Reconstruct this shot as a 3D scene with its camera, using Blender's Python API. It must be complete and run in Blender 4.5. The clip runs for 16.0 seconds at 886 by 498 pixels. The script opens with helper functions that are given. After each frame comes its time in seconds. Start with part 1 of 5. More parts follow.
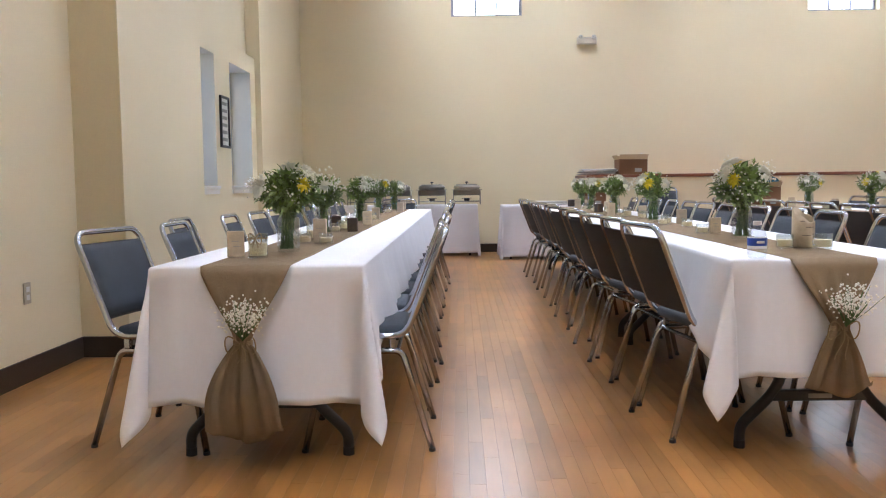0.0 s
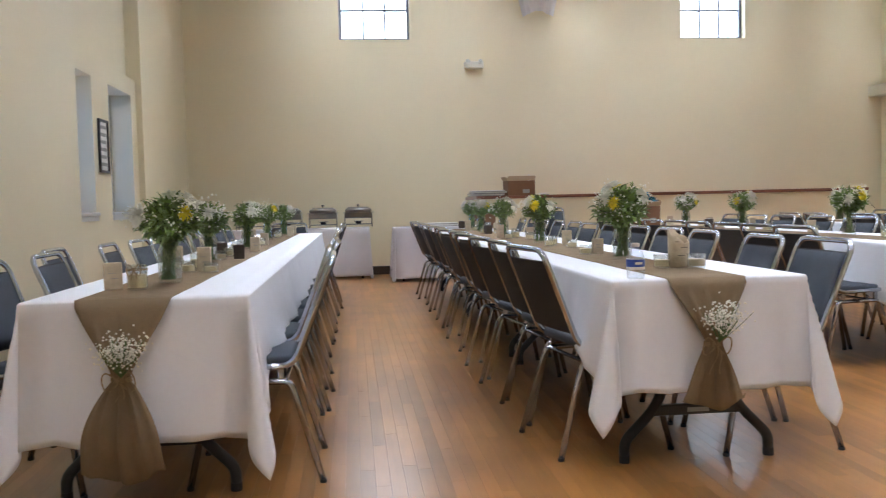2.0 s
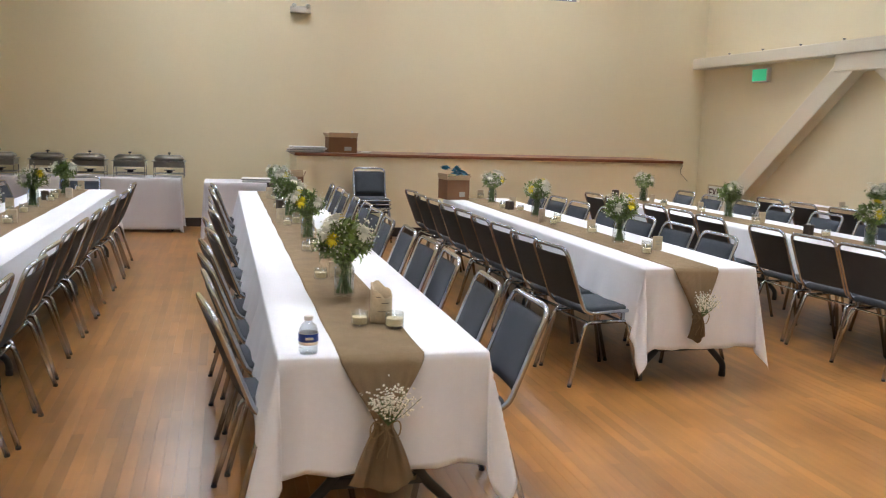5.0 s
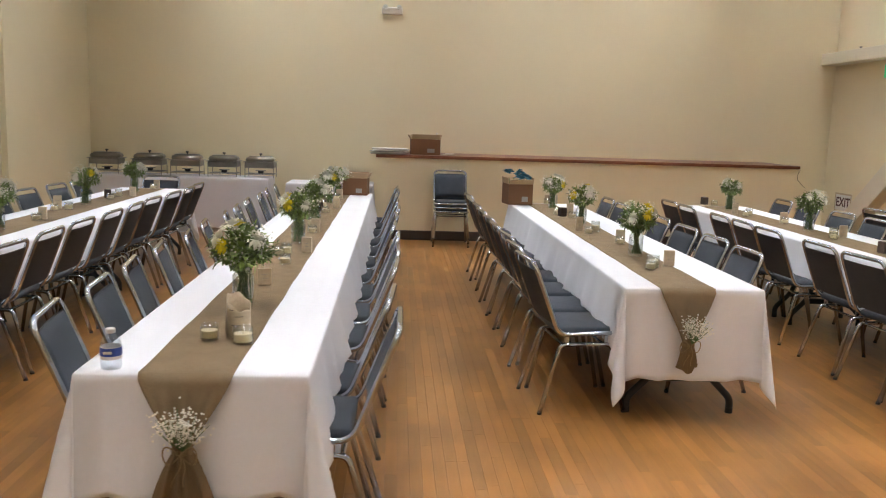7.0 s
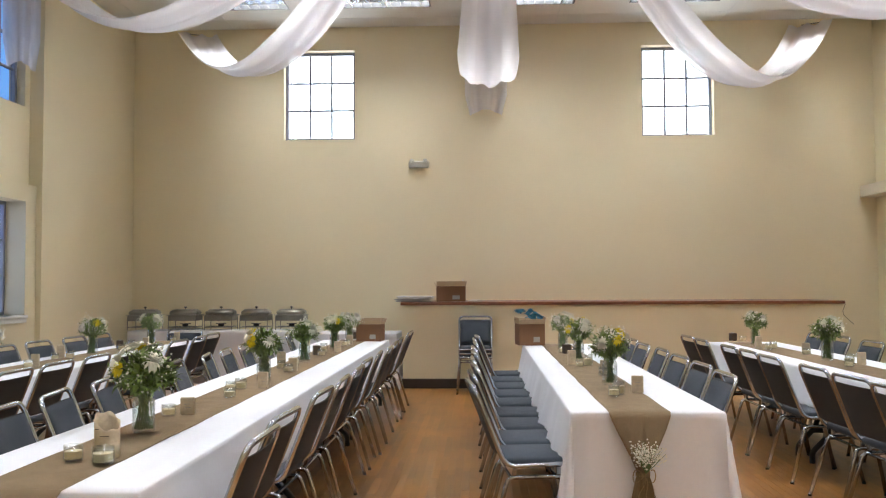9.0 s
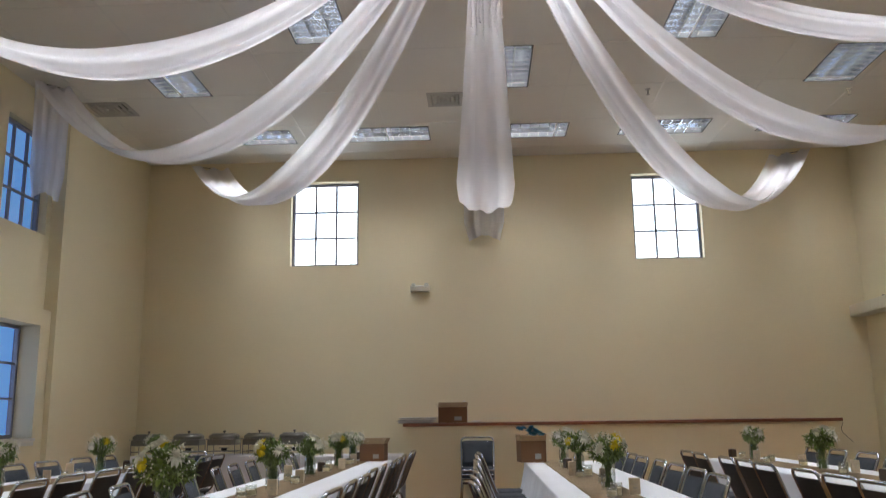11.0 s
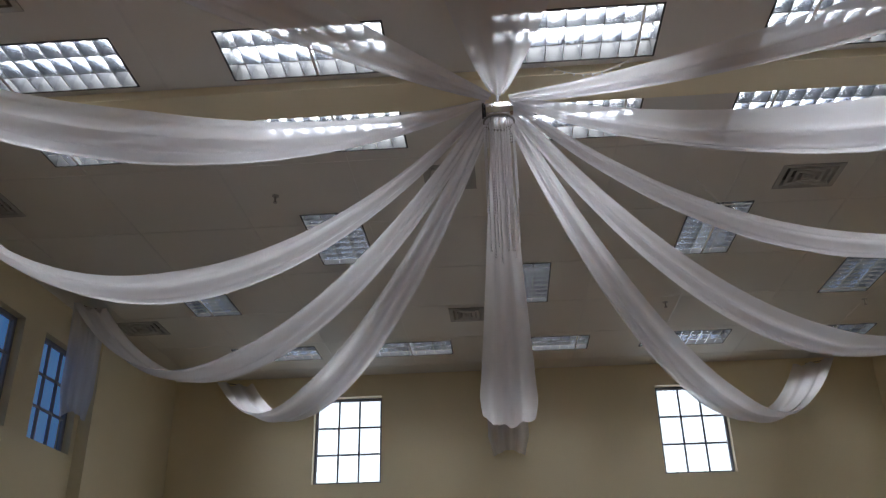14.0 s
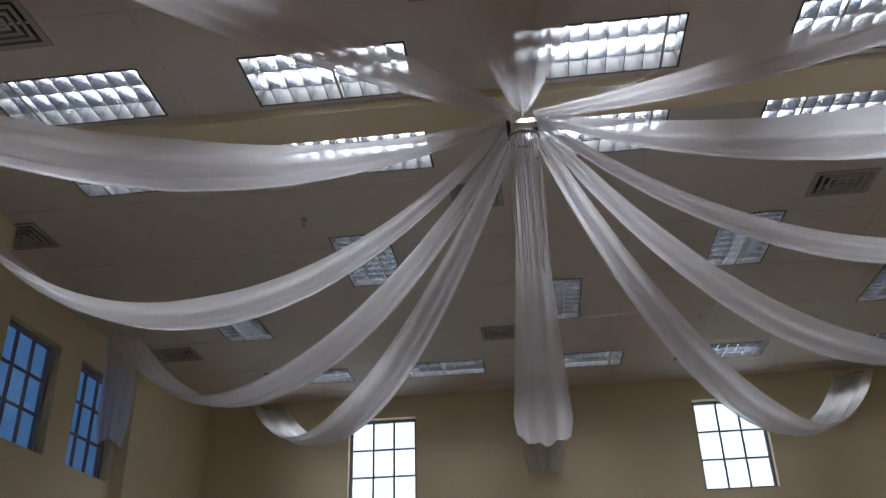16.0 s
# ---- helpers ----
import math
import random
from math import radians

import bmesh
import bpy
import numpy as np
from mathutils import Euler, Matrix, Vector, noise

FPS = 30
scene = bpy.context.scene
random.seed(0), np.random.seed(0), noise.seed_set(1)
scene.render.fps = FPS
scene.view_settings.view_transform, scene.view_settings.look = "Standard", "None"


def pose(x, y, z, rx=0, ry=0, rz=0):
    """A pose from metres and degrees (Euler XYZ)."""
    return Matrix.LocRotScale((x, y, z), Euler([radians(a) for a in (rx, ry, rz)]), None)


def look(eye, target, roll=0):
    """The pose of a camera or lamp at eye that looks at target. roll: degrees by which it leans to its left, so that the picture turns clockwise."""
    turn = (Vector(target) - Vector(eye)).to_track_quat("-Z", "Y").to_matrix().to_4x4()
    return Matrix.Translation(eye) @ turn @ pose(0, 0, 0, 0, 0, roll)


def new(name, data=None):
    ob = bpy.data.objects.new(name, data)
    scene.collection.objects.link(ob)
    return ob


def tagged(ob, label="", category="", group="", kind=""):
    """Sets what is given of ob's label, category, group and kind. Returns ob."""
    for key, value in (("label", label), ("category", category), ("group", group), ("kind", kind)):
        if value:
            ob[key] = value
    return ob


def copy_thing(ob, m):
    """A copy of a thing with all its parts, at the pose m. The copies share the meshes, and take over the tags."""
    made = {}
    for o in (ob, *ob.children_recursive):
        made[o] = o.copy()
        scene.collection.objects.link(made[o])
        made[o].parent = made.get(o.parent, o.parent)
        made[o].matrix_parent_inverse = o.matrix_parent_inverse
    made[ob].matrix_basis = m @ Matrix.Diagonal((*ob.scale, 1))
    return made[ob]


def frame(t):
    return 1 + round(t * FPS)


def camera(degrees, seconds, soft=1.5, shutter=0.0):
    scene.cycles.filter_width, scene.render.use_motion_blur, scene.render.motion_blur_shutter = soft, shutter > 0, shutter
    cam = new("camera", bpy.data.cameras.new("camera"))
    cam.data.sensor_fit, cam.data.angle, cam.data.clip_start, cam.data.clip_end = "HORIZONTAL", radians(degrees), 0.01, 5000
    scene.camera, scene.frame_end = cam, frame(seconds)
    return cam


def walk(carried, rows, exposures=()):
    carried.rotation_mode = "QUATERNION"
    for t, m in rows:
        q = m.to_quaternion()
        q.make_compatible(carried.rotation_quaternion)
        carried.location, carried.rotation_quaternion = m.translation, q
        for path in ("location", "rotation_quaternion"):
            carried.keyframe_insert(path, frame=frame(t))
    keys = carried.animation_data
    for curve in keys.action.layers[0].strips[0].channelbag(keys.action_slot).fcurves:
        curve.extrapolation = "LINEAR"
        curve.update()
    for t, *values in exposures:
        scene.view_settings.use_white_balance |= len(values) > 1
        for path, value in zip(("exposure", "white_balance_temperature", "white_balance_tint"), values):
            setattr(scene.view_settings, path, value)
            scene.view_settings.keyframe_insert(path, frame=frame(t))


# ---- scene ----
cam = camera(55.4, 16.0, soft=1.1, shutter=0.4)
PATH = [
    (0, (0.251, -0.174, 1.034), (0.209, 1.82, 0.884), -0.7),
    (0.5, (0.247, -0.168, 1.045), (0.217, 1.827, 0.913), -0.9),
    (1, (0.253, -0.161, 1.056), (0.271, 1.835, 0.939), -1.2),
    (1.5, (0.265, -0.174, 1.051), (0.36, 1.821, 0.939), -1.2),
    (2, (0.276, -0.172, 1.054), (0.485, 1.814, 0.949), -1.4),
    (2.5, (0.299, -0.148, 1.141), (0.611, 1.82, 0.979), -1.2),
    (3, (0.337, -0.142, 1.334), (0.799, 1.791, 1.11), -1.8),
    (3.5, (0.426, -0.161, 1.48), (0.982, 1.743, 1.222), -2.3),
    (4, (0.546, -0.207, 1.573), (1.179, 1.672, 1.307), -2.4),
    (4.5, (0.772, -0.098, 1.569), (1.37, 1.79, 1.286), -0.2),
    (7, (2.298, 0.176, 1.601), (2.413, 2.151, 1.306), 1.8),
    (7.5, (2.549, 0.235, 1.592), (2.626, 2.214, 1.313), -0.5),
    (8, (2.796, 0.286, 1.601), (2.779, 2.271, 1.354), -1.1),
    (8.2, (2.905, 0.3, 1.581), (2.819, 2.292, 1.417), 0.2),
    (10.3, (3.165, 0.059, 1.171), (3.095, 2.043, 1.412), -0.9),
    (10.5, (3.146, -0.009, 1.207), (3.073, 1.97, 1.492), -0.6),
    (11, (3.103, -0.047, 1.233), (3.019, 1.913, 1.625), -0.8),
    (11.5, (3.12, -0.074, 1.254), (3.043, 1.867, 1.729), -1.0),
    (12, (3.143, -0.124, 1.235), (3.045, 1.796, 1.786), -1.0),
    (12.5, (3.112, -0.155, 1.201), (3.01, 1.733, 1.852), -0.9),
    (13, (3.108, -0.184, 1.212), (3.001, 1.673, 1.948), -0.9),
    (13.5, (3.106, -0.185, 1.23), (2.991, 1.644, 2.029), -0.8),
    (14, (3.104, -0.202, 1.237), (2.985, 1.599, 2.099), -1.1),
    (14.5, (3.108, -0.205, 1.239), (2.997, 1.566, 2.162), -1.6),
    (15, (3.121, -0.212, 1.242), (3.004, 1.53, 2.218), -1.5),
    (15.5, (3.112, -0.2, 1.241), (2.96, 1.543, 2.21), -1.6),
    (16, (3.118, -0.18, 1.239), (2.93, 1.594, 2.144), -1.7),
]
walk(cam, [(t, look(eye, target, roll)) for t, eye, target, roll in PATH],
     exposures=[(0.0, -0.20, 5850, 14), (1.5, -0.38, 5800, 11), (3.0, -0.58, 5980, 12), (4.5, -0.49, 6250, 11), (7.0, -0.61, 6600, 11), (8.2, -0.57, 6500, 10), (10.3, -0.85, 6380, 10),
                (11.0, -1.28, 6380, 10), (12.0, -1.60, 6350, 10), (13.0, -2.12, 6350, 10), (14.0, -2.48, 6250, 10), (14.5, -2.54, 6250, 10), (16.0, -2.64, 6200, 10)])

# ---- light ----
world = bpy.data.worlds.new("sky")
scene.world = world
world.use_nodes = True
wn = world.node_tree.nodes
sky = wn.new("ShaderNodeTexSky")
sky.sky_type, sky.sun_disc = "NISHITA", False
sky.sun_elevation, sky.sun_rotation = radians(38), radians(8)
wn["Background"].inputs[1].default_value = 0.15
world.node_tree.links.new(sky.outputs[0], wn["Background"].inputs[0])
sun_data = bpy.data.lights.new("sun", "SUN")
sun_data.energy, sun_data.angle, sun_data.color = 0.8, radians(14), (1.0, 0.95, 0.88)
sun = new("sun", sun_data)
sun.matrix_world = look((4, 40, 31), (3, 0, 0))
TROFFER_WATTS = 185.0

# ---- measures of the room ----
XL, XR, YB, YF, H = -2.1, 8.9, -2.7, 12.87, 5.3
XPIL, XBAY, XBAYTOP, XFARL = -1.80, -2.24, -2.34, -2.17
YP0, YP1, YBAY = 4.95, 6.58, 10.2
WT = 0.25
HUB = Vector((3.19, 5.1, 4.9))


# ---- materials ----
def material(name, colour, rough=0.6, metal=0.0, vary=0.08, scale=6.0, grain=60.0, bump=0.15, island=0.0, thing=0.0, spec=0.5, coat=0.0):
    m = bpy.data.materials.new(name)
    m.use_nodes = True
    nt = m.node_tree
    n, l = nt.nodes, nt.links
    b = n["Principled BSDF"]
    b.inputs["Roughness"].default_value, b.inputs["Metallic"].default_value = rough, metal
    b.inputs["Specular IOR Level"].default_value = spec
    b.inputs["Coat Weight"].default_value = coat
    b.inputs["Coat Roughness"].default_value = 0.12
    tc = n.new("ShaderNodeTexCoord")
    big, fine = n.new("ShaderNodeTexNoise"), n.new("ShaderNodeTexNoise")
    big.inputs["Scale"].default_value, fine.inputs["Scale"].default_value = scale, grain
    big.inputs["Detail"].default_value, fine.inputs["Detail"].default_value = 4, 5
    l.new(tc.outputs["Object"], big.inputs["Vector"])
    l.new(tc.outputs["Object"], fine.inputs["Vector"])
    add = n.new("ShaderNodeMath")
    add.operation = "MULTIPLY_ADD"
    add.inputs[1].default_value = 0.6
    l.new(big.outputs["Fac"], add.inputs[0])
    half = n.new("ShaderNodeMath")
    half.operation = "MULTIPLY"
    half.inputs[1].default_value = 0.4
    l.new(fine.outputs["Fac"], half.inputs[0])
    l.new(half.outputs[0], add.inputs[2])
    last = add.outputs[0]
    for amount, kind, out in ((island, "ShaderNodeNewGeometry", "Random Per Island"), (thing, "ShaderNodeObjectInfo", "Random")):
        if amount:
            g = n.new(kind)
            mx = n.new("ShaderNodeMath")
            mx.operation = "MULTIPLY_ADD"
            mx.inputs[1].default_value = amount
            l.new(g.outputs[out], mx.inputs[0])
            l.new(last, mx.inputs[2])
            shift = n.new("ShaderNodeMath")
            shift.operation = "SUBTRACT"
            shift.inputs[1].default_value = amount / 2
            l.new(mx.outputs[0], shift.inputs[0])
            last = shift.outputs[0]
    ramp = n.new("ShaderNodeValToRGB")
    c = Vector(colour[:3])
    ramp.color_ramp.elements[0].position, ramp.color_ramp.elements[1].position = 0.2, 0.8
    ramp.color_ramp.elements[0].color = (*[max(0, v * (1 - vary * 2)) for v in c], 1)
    ramp.color_ramp.elements[1].color = (*[min(1, v * (1 + vary * 2)) for v in c], 1)
    l.new(last, ramp.inputs[0])
    l.new(ramp.outputs[0], b.inputs["Base Color"])
    if bump:
        bp = n.new("ShaderNodeBump")
        bp.inputs["Strength"].default_value = bump
        bp.inputs["Distance"].default_value = 0.004
        l.new(fine.outputs["Fac"], bp.inputs["Height"])
        l.new(bp.outputs[0], b.inputs["Normal"])
    return m


def weave(m, pitch, strength):
    """Crossed threads as relief on a cloth."""
    n, l = m.node_tree.nodes, m.node_tree.links
    b = n["Principled BSDF"]
    tc = n.new("ShaderNodeTexCoord")
    total = None
    for axis in ("X", "Y", "Z"):
        w = n.new("ShaderNodeTexWave")
        w.wave_type, w.bands_direction = "BANDS", axis
        w.inputs["Scale"].default_value = pitch
        w.inputs["Distortion"].default_value = 1.5
        l.new(tc.outputs["Object"], w.inputs["Vector"])
        if total is None:
            total = w.outputs["Fac"]
        else:
            a = n.new("ShaderNodeMath")
            l.new(total, a.inputs[0])
            l.new(w.outputs["Fac"], a.inputs[1])
            total = a.outputs[0]
    bp = n.new("ShaderNodeBump")
    bp.inputs["Strength"].default_value, bp.inputs["Distance"].default_value = strength, 0.002
    l.new(total, bp.inputs["Height"])
    l.new(bp.outputs[0], b.inputs["Normal"])
    return m


def glass(name, tint=(1, 1, 1), rough=0.0, clear=0.85):
    m = bpy.data.materials.new(name)
    m.use_nodes = True
    n, l = m.node_tree.nodes, m.node_tree.links
    n.remove(n["Principled BSDF"])
    tr, gl, mx = n.new("ShaderNodeBsdfTransparent"), n.new("ShaderNodeBsdfGlossy"), n.new("ShaderNodeMixShader")
    lw = n.new("ShaderNodeLayerWeight")
    lw.inputs["Blend"].default_value = 0.25
    fr = n.new("ShaderNodeMath")
    fr.operation = "MULTIPLY_ADD"
    fr.inputs[1].default_value, fr.inputs[2].default_value = 0.42, 0.05
    l.new(lw.outputs["Facing"], fr.inputs[0])
    tr.inputs[0].default_value = (*[v * clear + (1 - clear) * 0.6 for v in tint], 1)
    gl.inputs["Roughness"].default_value = max(rough, 0.03)
    l.new(fr.outputs[0], mx.inputs[0])
    l.new(tr.outputs[0], mx.inputs[1])
    l.new(gl.outputs[0], mx.inputs[2])
    l.new(mx.outputs[0], n["Material Output"].inputs[0])
    return m


def sheer(name, colour, see=0.25):
    m = bpy.data.materials.new(name)
    m.use_nodes = True
    n, l = m.node_tree.nodes, m.node_tree.links
    n.remove(n["Principled BSDF"])
    d, t, tr = n.new("ShaderNodeBsdfDiffuse"), n.new("ShaderNodeBsdfTranslucent"), n.new("ShaderNodeBsdfTransparent")
    a, b = n.new("ShaderNodeMixShader"), n.new("ShaderNodeMixShader")
    no = n.new("ShaderNodeTexNoise")
    no.inputs["Scale"].default_value = 3.0
    ramp = n.new("ShaderNodeMapRange")
    ramp.inputs["To Min"].default_value, ramp.inputs["To Max"].default_value = see * 0.7, see * 1.3
    l.new(no.outputs["Fac"], ramp.inputs["Value"])
    d.inputs[0].default_value = t.inputs[0].default_value = (*colour, 1)
    a.inputs[0].default_value = 0.5
    l.new(d.outputs[0], a.inputs[1])
    l.new(t.outputs[0], a.inputs[2])
    l.new(ramp.outputs[0], b.inputs[0])
    l.new(a.outputs[0], b.inputs[1])
    l.new(tr.outputs[0], b.inputs[2])
    l.new(b.outputs[0], n["Material Output"].inputs[0])
    return m


def glow(name, colour, strength):
    m = bpy.data.materials.new(name)
    m.use_nodes = True
    b = m.node_tree.nodes["Principled BSDF"]
    b.inputs["Base Color"].default_value = (*colour, 1)
    b.inputs["Emission Color"].default_value = (*colour, 1)
    b.inputs["Emission Strength"].default_value = strength
    return m


M_WALL = material("cream wall paint", (0.785, 0.70, 0.486), 0.62, vary=0.03, scale=0.8, grain=90, bump=0.06, spec=0.35)
M_CEIL = material("white acoustic ceiling", (0.70, 0.68, 0.63), 0.9, vary=0.03, scale=1.0, grain=160, bump=0.25)
M_GRID = material("painted ceiling rail", (0.66, 0.64, 0.595), 0.5, vary=0.03)
M_OAK = material("varnished maple floor", (0.322, 0.146, 0.038), 0.285, vary=0.18, scale=1.3, grain=30, bump=0, island=0.36, spec=0.7)
M_OAKP = material("varnished maple board", (0.322, 0.146, 0.038), 0.285, vary=0.18, scale=1.3, grain=30, bump=0, thing=0.36, spec=0.7)
M_GAP = material("dark joint", (0.12, 0.055, 0.016), 0.5)
for _m in (M_OAK, M_OAKP):
    # grain runs along the boards
    for _n in [x for x in _m.node_tree.nodes if x.type == "TEX_NOISE"]:
        _map = _m.node_tree.nodes.new("ShaderNodeMapping")
        _map.inputs["Scale"].default_value = (1.0, 0.09, 1.0)
        _src = [k for k in _m.node_tree.links if k.to_node == _n][0].from_socket
        _m.node_tree.links.new(_src, _map.inputs["Vector"])
        _m.node_tree.links.new(_map.outputs[0], _n.inputs["Vector"])
for _m in (M_OAK, M_OAKP):
    # scuffs and worn patches across the boards
    _n, _l = _m.node_tree.nodes, _m.node_tree.links
    _tc, _st, _rp, _mx = _n.new("ShaderNodeTexCoord"), _n.new("ShaderNodeTexNoise"), _n.new("ShaderNodeValToRGB"), _n.new("ShaderNodeMix")
    _st.inputs["Scale"].default_value, _st.inputs["Detail"].default_value, _st.inputs["Roughness"].default_value = 1.5, 2.0, 0.5
    _rp.color_ramp.elements[0].position, _rp.color_ramp.elements[1].position = 0.30, 0.62
    _rp.color_ramp.elements[0].color, _rp.color_ramp.elements[1].color = (0.58, 0.55, 0.52, 1), (1, 1, 1, 1)
    _mx.data_type, _mx.blend_type = "RGBA", "MULTIPLY"
    _mx.inputs[0].default_value = 0.85
    _l.new(_tc.outputs["Object"], _st.inputs["Vector"])
    _l.new(_st.outputs["Fac"], _rp.inputs[0])
    _bc = _n["Principled BSDF"].inputs["Base Color"]
    _was = [k for k in _l if k.to_socket == _bc][0].from_socket
    _l.new(_was, _mx.inputs[6])
    _l.new(_rp.outputs[0], _mx.inputs[7])
    _l.new(_mx.outputs[2], _bc)
M_BASE = material("dark brown vinyl baseboard", (0.035, 0.022, 0.016), 0.4, vary=0.1)
M_RAIL = material("red-brown varnished wood", (0.17, 0.055, 0.022), 0.35, vary=0.2, scale=3, grain=40, bump=0.05)
M_TRIM = material("white painted trim", (0.74, 0.72, 0.68), 0.45, vary=0.03)
M_FRAME = material("grey window frame", (0.27, 0.28, 0.34), 0.45, vary=0.05)
M_BEAM = material("cream beam paint", (0.72, 0.66, 0.53), 0.55, vary=0.03, scale=1.2, bump=0.05)
M_PANE = glass("window glass", (0.97, 0.98, 1.0), clear=0.95)
M_CLOTH = weave(material("white polyester tablecloth", (0.81, 0.825, 0.87), 0.75, vary=0.02, scale=3, bump=0), 420, 0.10)
_n, _l = M_CLOTH.node_tree.nodes, M_CLOTH.node_tree.links
_wr, _tc, _bp = _n.new("ShaderNodeTexNoise"), _n.new("ShaderNodeTexCoord"), _n.new("ShaderNodeBump")
_wr.inputs["Scale"].default_value, _wr.inputs["Detail"].default_value, _wr.inputs["Distortion"].default_value = 4.5, 3.0, 1.2
_bp.inputs["Strength"].default_value, _bp.inputs["Distance"].default_value = 0.12, 0.03
_l.new(_tc.outputs["Object"], _wr.inputs["Vector"])
_l.new(_wr.outputs["Fac"], _bp.inputs["Height"])
_old = [k for k in _l if k.to_socket == _n["Principled BSDF"].inputs["Normal"]][0].from_node
_l.new(_bp.outputs[0], _old.inputs["Normal"])
M_SERVE = weave(material("grey-white linen", (0.66, 0.65, 0.685), 0.8, vary=0.03, scale=3, bump=0), 420, 0.10)
M_BURLAP = weave(material("brown burlap", (0.25, 0.175, 0.095), 0.95, vary=0.12, scale=9, grain=240, bump=0), 330, 0.6)
M_TWINE = material("jute twine", (0.33, 0.24, 0.13), 0.95, vary=0.15, grain=300)
M_CHROME = material("chromed steel tube", (0.47, 0.51, 0.58), 0.13, 1.0, vary=0.05, scale=9, bump=0)
M_PAD = weave(material("blue-grey upholstery", (0.038, 0.046, 0.058), 0.85, vary=0.13, scale=12, grain=200, bump=0), 500, 0.35)
M_BACKSHELL = material("dark grey back cover", (0.032, 0.030, 0.031), 0.8, vary=0.1, scale=8, grain=200)
M_SILVER = material("bright satin silver", (0.90, 0.90, 0.93), 0.14, 0.95, vary=0.05, bump=0)
M_RUBBER = material("black rubber", (0.02, 0.02, 0.02), 0.7)
M_BLACK = material("black powder coat", (0.018, 0.018, 0.02), 0.42, vary=0.1)
M_JAR = glass("jar glass", (0.96, 0.98, 0.97), clear=0.93)
M_WATER = glass("clear plastic", (0.93, 0.96, 1.0), clear=0.88)
M_LID = material("dull zinc lid", (0.55, 0.54, 0.5), 0.4, 0.8, vary=0.08)
M_WAX = material("ivory candle wax", (0.80, 0.67, 0.43), 0.5, vary=0.04)
M_LEAF = material("bouquet leaf", (0.165, 0.24, 0.055), 0.55, vary=0.3, scale=20, island=0.7, bump=0)
M_LEAF2 = material("grey-green eucalyptus leaf", (0.24, 0.32, 0.13), 0.6, vary=0.25, scale=20, island=0.6, bump=0)
M_STEM = material("green stem", (0.09, 0.16, 0.045), 0.6, vary=0.2)
M_WHITEF = material("white petal", (0.88, 0.86, 0.76), 0.7, vary=0.05, island=0.2, bump=0)
M_YELLOWF = material("yellow petal", (0.86, 0.68, 0.03), 0.65, vary=0.12, island=0.4, bump=0)
M_BLUEF = material("blue petal", (0.03, 0.22, 0.36), 0.65, vary=0.2, island=0.5, bump=0)
M_CARD = material("brown corrugated card", (0.165, 0.080, 0.034), 0.85, vary=0.09, scale=5, grain=120)
M_CARDIN = material("pale card inside", (0.42, 0.30, 0.18), 0.9, vary=0.07)
M_KRAFT = material("birch bark card", (0.52, 0.43, 0.30), 0.85, vary=0.16, scale=18)
M_DARKWOOD = material("dark stained wood", (0.055, 0.035, 0.022), 0.6, vary=0.25, scale=10)
M_STEEL = material("brushed stainless steel", (0.26, 0.25, 0.235), 0.28, 0.95, vary=0.06, scale=10, bump=0.02)
M_PAPER = material("white paper", (0.75, 0.74, 0.70), 0.8, vary=0.04)
M_INK = material("dark red ink", (0.07, 0.02, 0.018), 0.7)
M_GREY = material("grey print", (0.30, 0.30, 0.28), 0.7)
M_BLUE = material("blue bottle band", (0.02, 0.06, 0.33), 0.4)
M_PLASTIC = material("off-white plastic", (0.68, 0.65, 0.57), 0.45, vary=0.03)
M_IVORY = material("ivory plastic", (0.50, 0.43, 0.31), 0.45, vary=0.03)
M_TUBE = glow("lit fluorescent tube", (0.96, 0.98, 1.0), 12.0)
M_GREEN = glow("lit green sign", (0.06, 0.62, 0.30), 0.5)
M_LOUVRE = material("mirror aluminium louvre", (0.56, 0.58, 0.62), 0.22, 1.0, vary=0.03, bump=0)
M_LIGHTBOX = material("white lamp housing", (0.82, 0.82, 0.82), 0.4, vary=0.02)
# near-black colour stands in for the shadow line round each ceiling light
M_EDGE = material("shadow-black lamp rim", (0.03, 0.03, 0.03), 0.5)
M_DRAPE = sheer("sheer white voile", (0.91, 0.90, 0.93), 0.22)
M_CRYSTAL = material("cut crystal bead", (0.86, 0.86, 0.90), 0.08, 0.0, vary=0.03, bump=0)
M_VENT = material("grey vent metal", (0.40, 0.39, 0.37), 0.5, 0.2, vary=0.04)
M_SLOT = material("dark duct", (0.07, 0.07, 0.068), 0.8)


# ---- mesh helpers ----
def mesh(name, bm, mat, smooth=False):
    me = bpy.data.meshes.new(name)
    bm.normal_update()
    bm.to_mesh(me)
    bm.free()
    me.materials.append(mat)
    if smooth:
        me.polygons.foreach_set("use_smooth", [True] * len(me.polygons))
    return me


def part(name, bm, mat, parent=None, label="", smooth=False):
    ob = new(name, mesh(name, bm, mat, smooth))
    ob.parent = parent
    if label:
        ob["label"] = label
    return ob


def share(name, me, parent, m):
    ob = new(name, me)
    ob.parent = parent
    ob.matrix_basis = m
    return ob


def thing(name, m, label, category, group="", kind=""):
    ob = new(name)
    ob.empty_display_size = 0.1
    ob.matrix_basis = m
    return tagged(ob, label, category, group, kind)


